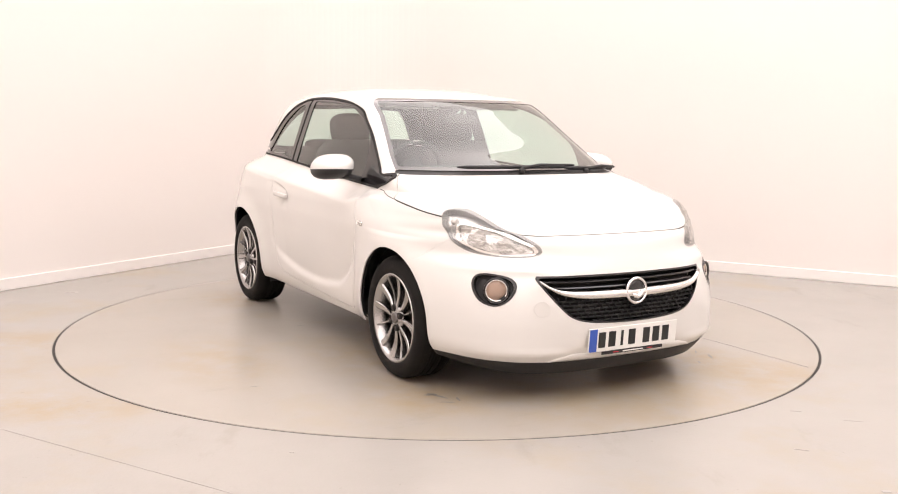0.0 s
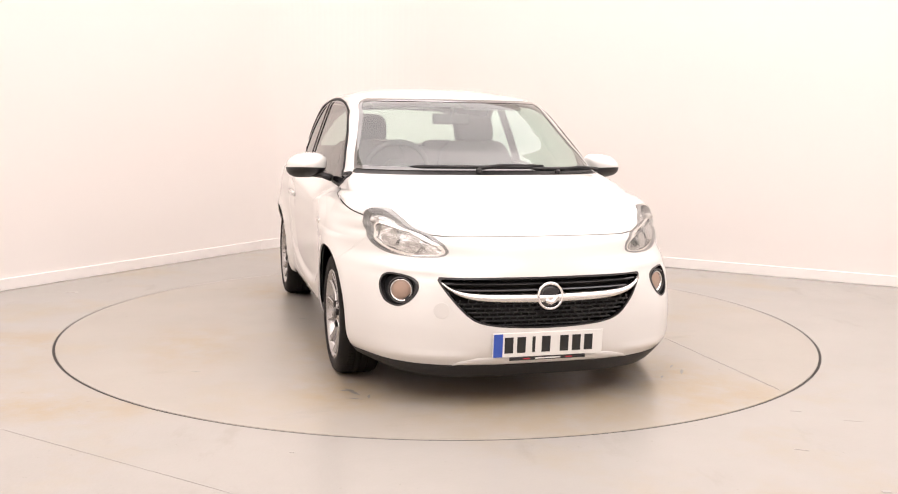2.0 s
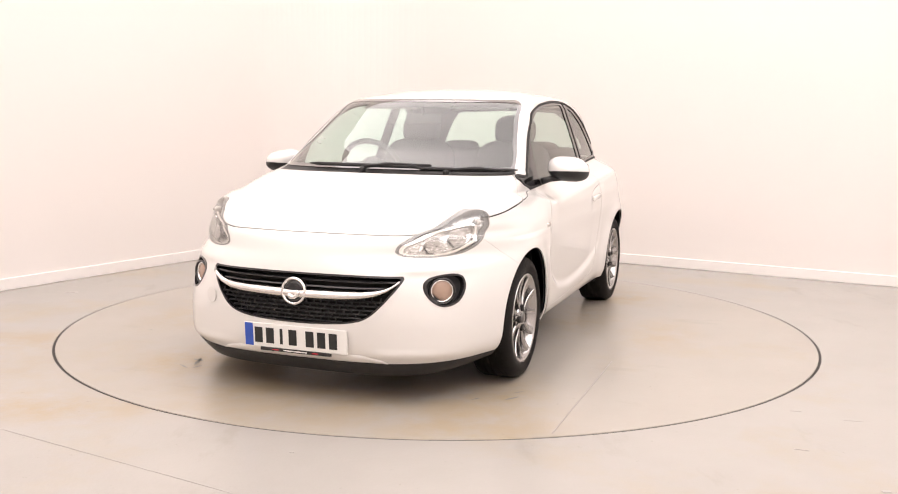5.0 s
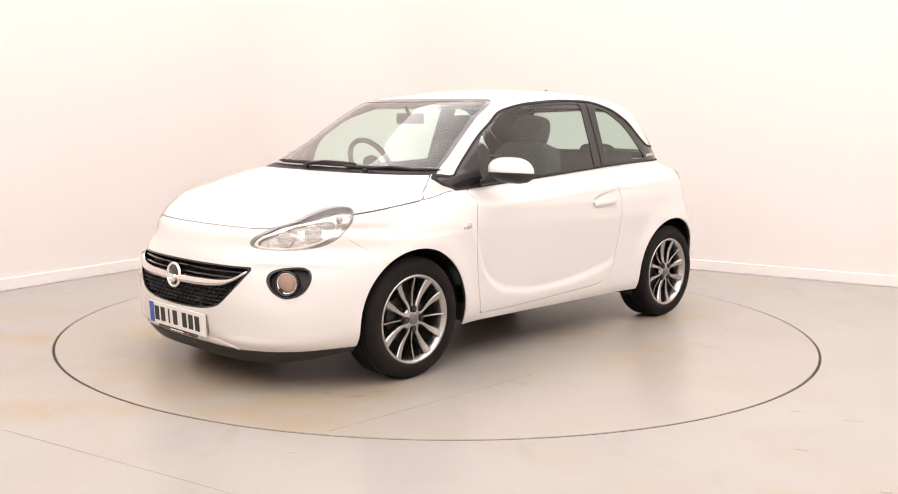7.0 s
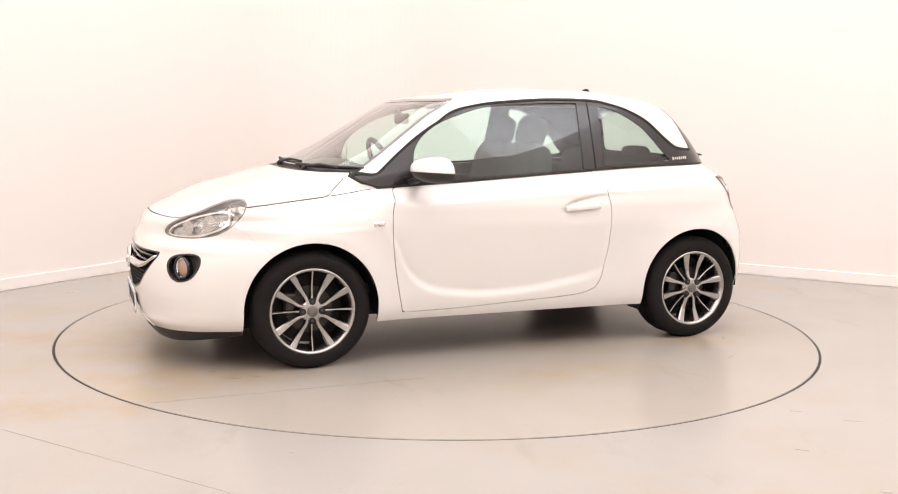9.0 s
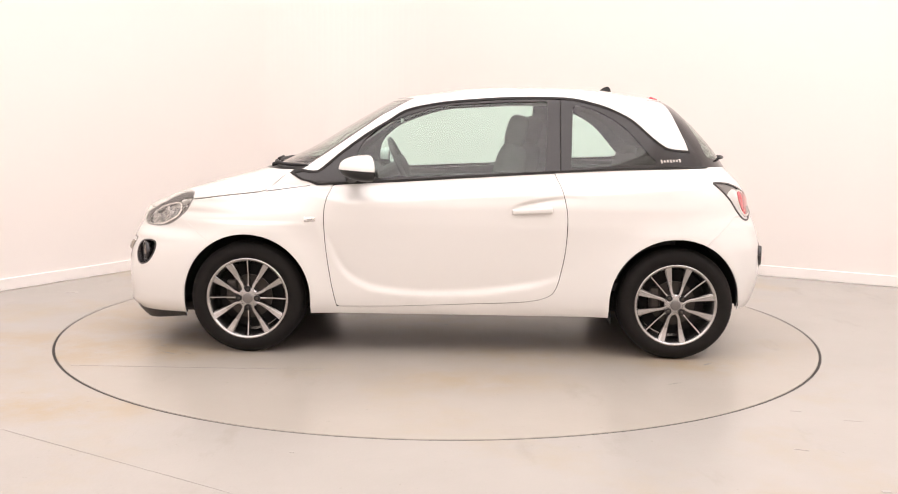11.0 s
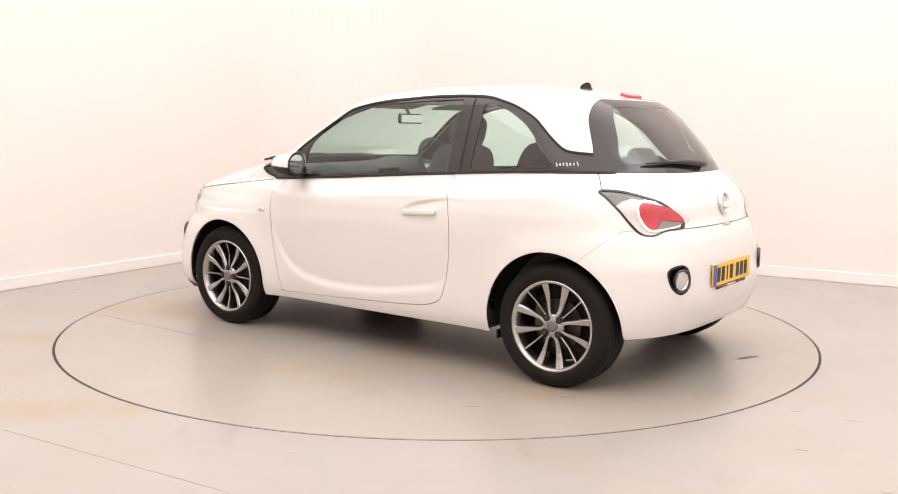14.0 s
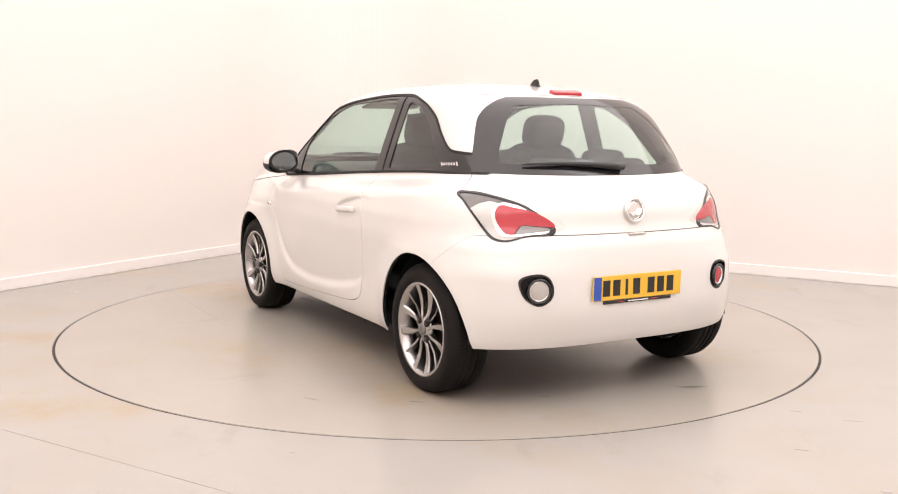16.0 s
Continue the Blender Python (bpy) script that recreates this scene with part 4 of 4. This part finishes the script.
def build_mirror(car, sy):
    m = new("door_mirror")
    m.parent = car
    tagged(m, "white door mirror on a black foot")
    n, k = 20, 12
    bm = bmesh.new()
    rings = []
    # a rounded shell: x forward, thick at the back and closing to the front
    for i in range(k + 1):
        t = i / k
        s = max(1 - t ** 2.2, 0) ** .5 if i < k else .02
        x = .495 + .160 * t
        ring = []
        for j in range(n):
            a = 2 * math.pi * j / n
            ca, sa = math.cos(a), math.sin(a)
            yy = .898 + s * .116 * math.copysign(abs(ca) ** .8, ca) - .020 * t
            zz = 1.002 + s * (.070 if sa > 0 else .068) * math.copysign(abs(sa) ** .85, sa) - .012 * ca * s
            ring.append(bm.verts.new((x, sy * yy, zz)))
        rings.append(ring)
    for a, b in zip(rings, rings[1:]):
        for j in range(n):
            q = (j + 1) % n
            bm.faces.new((a[j], a[q], b[q], b[j]))
    bm.faces.new(rings[-1])
    bmesh.ops.recalc_face_normals(bm, faces=bm.faces)
    pivot = Matrix.Translation((.55, sy * .875, 0))
    swing = pivot @ Matrix.Rotation(radians(19 * sy), 4, "Z") @ pivot.inverted()
    low = bm.copy()
    for b, hi in ((bm, True), (low, False)):
        geom = b.verts[:] + b.edges[:] + b.faces[:]
        bmesh.ops.bisect_plane(b, geom=geom, plane_co=(0, 0, .958), plane_no=(-.06, 0, 1), clear_inner=hi, clear_outer=not hi)
    part("mirror_cap", bm, M["paint"], m, "white painted cap", swing, smooth=True)
    part("mirror_base", low, M["black"], m, "black lower shell", swing, smooth=True)
    part("mirror_back", lathe([(.066, -.004), (.069, .003), (.062, .008)], 32, "x"), M["black"], m, "", swing @ Matrix.Translation((.499, sy * .898, 1.002)) @ Matrix.Diagonal((1, 1.64, .98, 1)), smooth=False)
    part("mirror_glass", lathe([(.060, -.0040), (.060, -.0028)], 32, "x"), M["mirror"], m, "mirror glass", swing @ Matrix.Translation((.4975, sy * .898, 1.002)) @ Matrix.Diagonal((1, 1.55, .90, 1)))
    part("mirror_foot", tube([(.60, sy * .755, .935), (.58, sy * .80, .950), (.56, sy * .86, .955)], [.035, .030, .026], 12, flat=.55), M["black"], m, "black foot", smooth=True)
    return m


def build_outside(car, fb, rb, hatch, doors):
    build_grille(car)
    part("bumper_chin", strip([(y, .182, .183 + .040 * min((.42 - abs(y)) / .10, 1) ** .5 if abs(y) < .4199 else .184, -.002) for y in np.linspace(-.42, .42, 33)], .010), M["paint"], fb, "raised chin moulding", smooth=True)
    build_badge(car, (1.978, 0, .496), -3, 0, .063)
    build_badge(car, (-1.662, 0, .862), -9, 180, .058)
    build_plate(car, 1.972, .281, 4, True)
    build_plate(car, -1.728, .524, 0, False)
    for sy, door in zip((1, -1), doors):
        build_mirror(car, sy)
        y = half_width(-.37, .70)
        part("door_handle", box((.215, .020, .030), (0, 0, 0), .009, segs=3), M["paint"], door, "white pull handle", pose(-.372, sy * (y + .008), .788, 0, 3.0, 0), smooth=True)
        part("side_repeater", box((.062, .012, .026), (0, 0, 0), .006, segs=3), M["chrome"], car, "small chrome side repeater", pose(.812, sy * (half_width(.812, .725) + .001), .725, 0, 4, 0), smooth=True)
        part("repeater_lens", box((.030, .006, .014), (0, 0, 0), .003), M["clear_lens"], car, "clear lens", pose(.812, sy * (half_width(.812, .725) + .006), .725, 0, 4, 0))
        # the model name on the trim behind the quarter window becomes plain bars
        for k in range(7):
            x, z = -1.078 - .017 * k, 1.052 + .001 * k
            part("trim_script", box((.009, .003, .013 if k % 3 else .020), (x, sy * (half_width(x, z) + .003), z), .001, Matrix.Rotation(radians(20), 4, "Y")), M["chrome"], car, "small chrome bar")
        pts = []
        for k in range(13):
            x = 1.058 - .232 * k / 12
            z = float(along(HOOD_LINE, x))
            pts.append((x, sy * (half_width(x, z) + .0005), z + .0005))
        part("wing_joint", tube(pts, .0019, 6), M["liner"], car, "thin dark joint")
    # unreadable pale script on the screen becomes plain bars
    for dy, z, w in ((-.022, 1.152, .020), (.012, 1.147, .026), (-.028, 1.128, .018), (.006, 1.122, .030)):
        c = skin_at(-.507 + dy, z, -.004)
        part("screen_script", box((.002, w, .006), (0, 0, 0), .0008), M["paper"], car, "small pale bar", pose(*c, 0, -32, -28))
    # wipers of the windscreen
    for pts, n in ((((1.125, -.07, 1.012), (1.100, .06, 1.030), (1.085, .30, 1.026)), 0), (((1.075, .40, 1.006), (1.040, .53, 1.018), (.985, .66, 1.008)), 1)):
        arm = part("wiper_arm", tube(pts, [.010, .008, .006], 8), M["black"], car, "black wiper arm", smooth=True)
    for a, b in (((-.42, 1.012), (.28, 1.010)), ((.22, 1.004), (.69, .998))):
        pts = []
        for k in range(13):
            y = a[0] + (b[0] - a[0]) * k / 12
            z = a[1] + (b[1] - a[1]) * k / 12
            pts.append(skin_at(y, z, .014) + Vector((0, 0, .008)))
        part("wiper_blade", tube(pts, [.003] + [.008] * 11 + [.003], 8, flat=1.2), M["black"], car, "black wiper blade", smooth=True)
    part("wiper_pivot", lathe([(.016, -.01), (.016, .008), (.008, .016)], 16, "z", at=(1.128, -.07, 1.0)), M["black"], car)
    part("wiper_pivot", lathe([(.016, -.01), (.016, .008), (.008, .016)], 16, "z", at=(1.09, .38, .992)), M["black"], car)
    # rear wiper
    pts = [skin_at(-.03 + .50 * k / 10, 1.052 + .010 * math.sin(k / 10 * 3) + .012 * k / 10, .022, False) for k in range(11)]
    part("rear_wiper", tube(pts, [.022, .023, .021, .019, .017, .015, .013, .011, .010, .008, .005], 10, flat=.7), M["black"], car, "black rear wiper", smooth=True)
    # aerial fin
    part("aerial", plate_of([(0, 0), (.010, .022), (-.02, .040), (-.045, .042), (-.055, .030), (-.062, 0)], .014, .003), M["black"], car, "small black roof aerial", pose(-.830, -.007, 1.432, 0, 4, 0))
    part("aerial_base", lathe([(.036, -.004), (.034, .006), (.02, .012)], 24, "z"), M["black"], car, "", Matrix.Translation((-.855, 0, 1.432)) @ Matrix.Diagonal((1.3, .6, 1, 1)))
    part("tailgate_grip", box((.016, .10, .012), (-1.683, .0, .757), .005), M["satin"], hatch, "small bright grip")
    part("spoiler_joint", tube([skin_at(y, 1.383, -.001, False) for y in np.linspace(-.48, .48, 31)], .0018, 6), M["liner"], car, "thin dark joint")
    part("towing_cover", lathe([(.036, .0), (.036, .0012), (.034, .0016), (.001, .0016)], 32, "x"), M["paint"], fb, "round cover", Matrix.Translation(skin_at(-.475, .435, .0)) @ pose(0, 0, 0, 0, 0, -24).to_4x4(), smooth=False)


def pillow(size, at, turn=None, e=.62, n=24):
    """A padded form: a rounded block with no flat edge."""
    bm = bmesh.new()
    bmesh.ops.create_uvsphere(bm, u_segments=n, v_segments=n // 2, radius=1)
    for v in bm.verts:
        v.co = Vector([math.copysign(abs(c) ** e, c) * k / 2 for c, k in zip(v.co, size)])
    if turn is not None:
        bmesh.ops.transform(bm, matrix=turn, verts=bm.verts)
    bmesh.ops.translate(bm, vec=at, verts=bm.verts)
    return bm


def seat(car, x, y, label):
    s = new("seat")
    s.parent = car
    tagged(s, label)
    part("seat_cushion", pillow((.54, .50, .20), (x + .22, y, .52), None, .45), M["cloth"], s, smooth=True)
    back = Matrix.Rotation(radians(-14), 4, "Y")
    part("seat_back", pillow((.17, .50, .66), (x - .05, y, .81), back, .45), M["cloth"], s, smooth=True)
    part("headrest", pillow((.12, .265, .195), (x - .135, y, 1.200), back), M["cloth"], s, "padded dark headrest", smooth=True)
    for k in (-.06, .06):
        part("headrest_post", tube([(x - .115, y + k, 1.05), (x - .13, y + k, 1.14)], .006, 8), M["chrome"], s, "steel post")


def build_inside(car):
    seat(car, -.17, .335, "dark cloth front seat")
    seat(car, -.30, -.365, "dark cloth front seat")
    bench = new("rear_bench")
    bench.parent = car
    tagged(bench, "dark cloth rear bench with headrests")
    part("bench_cushion", box((.45, 1.16, .16), (-.72, 0, .55), .05, segs=3), M["cloth"], bench, smooth=True)
    part("bench_back", box((.12, 1.16, .52), (-1.0, 0, .82), .05, Matrix.Rotation(radians(-16), 4, "Y"), segs=3), M["cloth"], bench, smooth=True)
    for y in (.30, -.30):
        part("headrest", pillow((.09, .26, .10), (-1.06, y, 1.070)), M["cloth"], bench, "padded dark headrest", smooth=True)
        for k in (-.05, .05):
            part("headrest_post", tube([(-1.06, y + k, 1.0), (-1.06, y + k, 1.05)], .006, 8), M["chrome"], bench, "steel post")
    # dashboard
    d = bmesh.new()
    outline = [(1.02, .975), (.80, .985), (.66, .980), (.56, .945), (.54, .88), (.60, .78), (.64, .55), (1.02, .50)]
    rings = []
    for y in np.linspace(-.69, .69, 15):
        hump = .035 * math.exp(-((y + .36) / .17) ** 2)
        rings.append([d.verts.new((min(x, 1.02 - .35 * abs(y) ** 2.2), y, z + (hump if 1 <= i <= 3 else 0))) for i, (x, z) in enumerate(outline)])
    for a, b in zip(rings, rings[1:]):
        for i in range(len(a)):
            j = (i + 1) % len(a)
            d.faces.new((a[i], a[j], b[j], b[i]))
    d.faces.new(rings[0][::-1])
    d.faces.new(rings[-1])
    bmesh.ops.recalc_face_normals(d, faces=d.faces)
    dash = part("dashboard", d, M["dash"], car, "dark plastic dashboard", smooth=True)
    part("centre_screen", box((.02, .20, .12), (.545, 0, .90), .01), M["gloss_black"], dash, "dark screen")
    sw = new("steering_wheel")
    sw.parent = car
    sw.matrix_basis = pose(.405, -.35, .965, 0, 25, 0)
    tagged(sw, "black steering wheel with a silver insert")
    part("wheel_rim", lathe([(.185 + .016 * math.cos(a), .016 * math.sin(a)) for a in [2 * math.pi * k / 12 for k in range(12)]], 48, "x", closed=True), M["dash"], sw, smooth=True)
    part("wheel_hub", lathe([(.075, .0), (.07, -.03), (.05, -.04), (.001, -.045)], 32, "x"), M["dash"], sw, smooth=True)
    for a in (0, 180, 270):
        part("wheel_spoke", box((.018, .12, .035), (0, .12, 0), .006, None), M["satin"], sw, "satin silver spoke", pose(0, 0, 0, a, 0, 0))
    part("column", tube([(.02, 0, 0), (.25, 0, 0)], .045, 12), M["dash"], sw)
    rv = part("interior_mirror", box((.025, .225, .062), (.395, -.02, 1.268), .012, segs=3), M["dash"], car, "black rear-view mirror", smooth=True)
    part("mirror_pane", box((.002, .205, .048), (.3815, -.02, 1.268), .0008), M["mirror"], rv, "mirror glass")
    part("mirror_stem", tube([(.40, -.02, 1.29), (.43, -.02, 1.335)], .010, 8), M["dash"], rv)
    # inner faces of the doors and the quarters, roof lining, boot floor
    for sy in (1, -1):
        part("door_card", box((1.24, .05, .56), (.06, sy * .715, .62), .02), M["dash"], car, "dark door lining")
        part("quarter_card", box((.60, .05, .58), (-.88, sy * .63, .69), .02), M["dash"], car, "dark side lining")
        part("visor", box((.14, .36, .014), (.22, sy * .28, 1.345), .006, Matrix.Rotation(radians(12), 4, "Y")), M["lining"], car, "folded pale sun visor")
    part("cabin_floor", box((2.4, 1.36, .05), (-.2, 0, .36), .01), M["dash"], car, "dark carpet")
    part("parcel_shelf", box((.42, 1.02, .02), (-1.28, 0, .965), .008), M["dash"], car, "dark parcel shelf")
    part("console", box((.6, .16, .22), (.25, 0, .50), .03), M["dash"], car)


def build_car():
    car = new("car")
    tagged(car, "small white three-door hatchback with a black window band", "car")
    fb, rb, hatch, doors = paint_panels(car)
    build_underbody(car)
    build_wheels(car)
    build_lamps(car, fb, rb)
    build_outside(car, fb, rb, hatch, doors)
    build_inside(car)
    return car


build_room()
build_lights()
turntable = build_turntable()
car = build_car()

# heading of the car, in degrees, at even steps of half a second
HEADING = [-60.86, -61.90, -64.64, -68.85, -74.86, -80.73, -86.77, -92.75, -98.86, -104.84, -110.82, -116.79, -122.75, -128.71, -134.73, -140.68, -146.65,
           -152.62, -158.60, -164.4, -170.13, -175.86, -181.6, -187.31, -193.25, -199.18, -205.08, -210.94, -216.79, -222.60, -228.46, -234.28, -240.22]


def motions():
    walk(turntable, [(i * .5, pose(0, .025, 0, 0, 0, a)) for i, a in enumerate(HEADING)])
    walk(car, [(i * .5, pose(0, 0, .010, 0, 0, a) @ pose(-.1408, .0087, 0)) for i, a in enumerate(HEADING)])


motions()
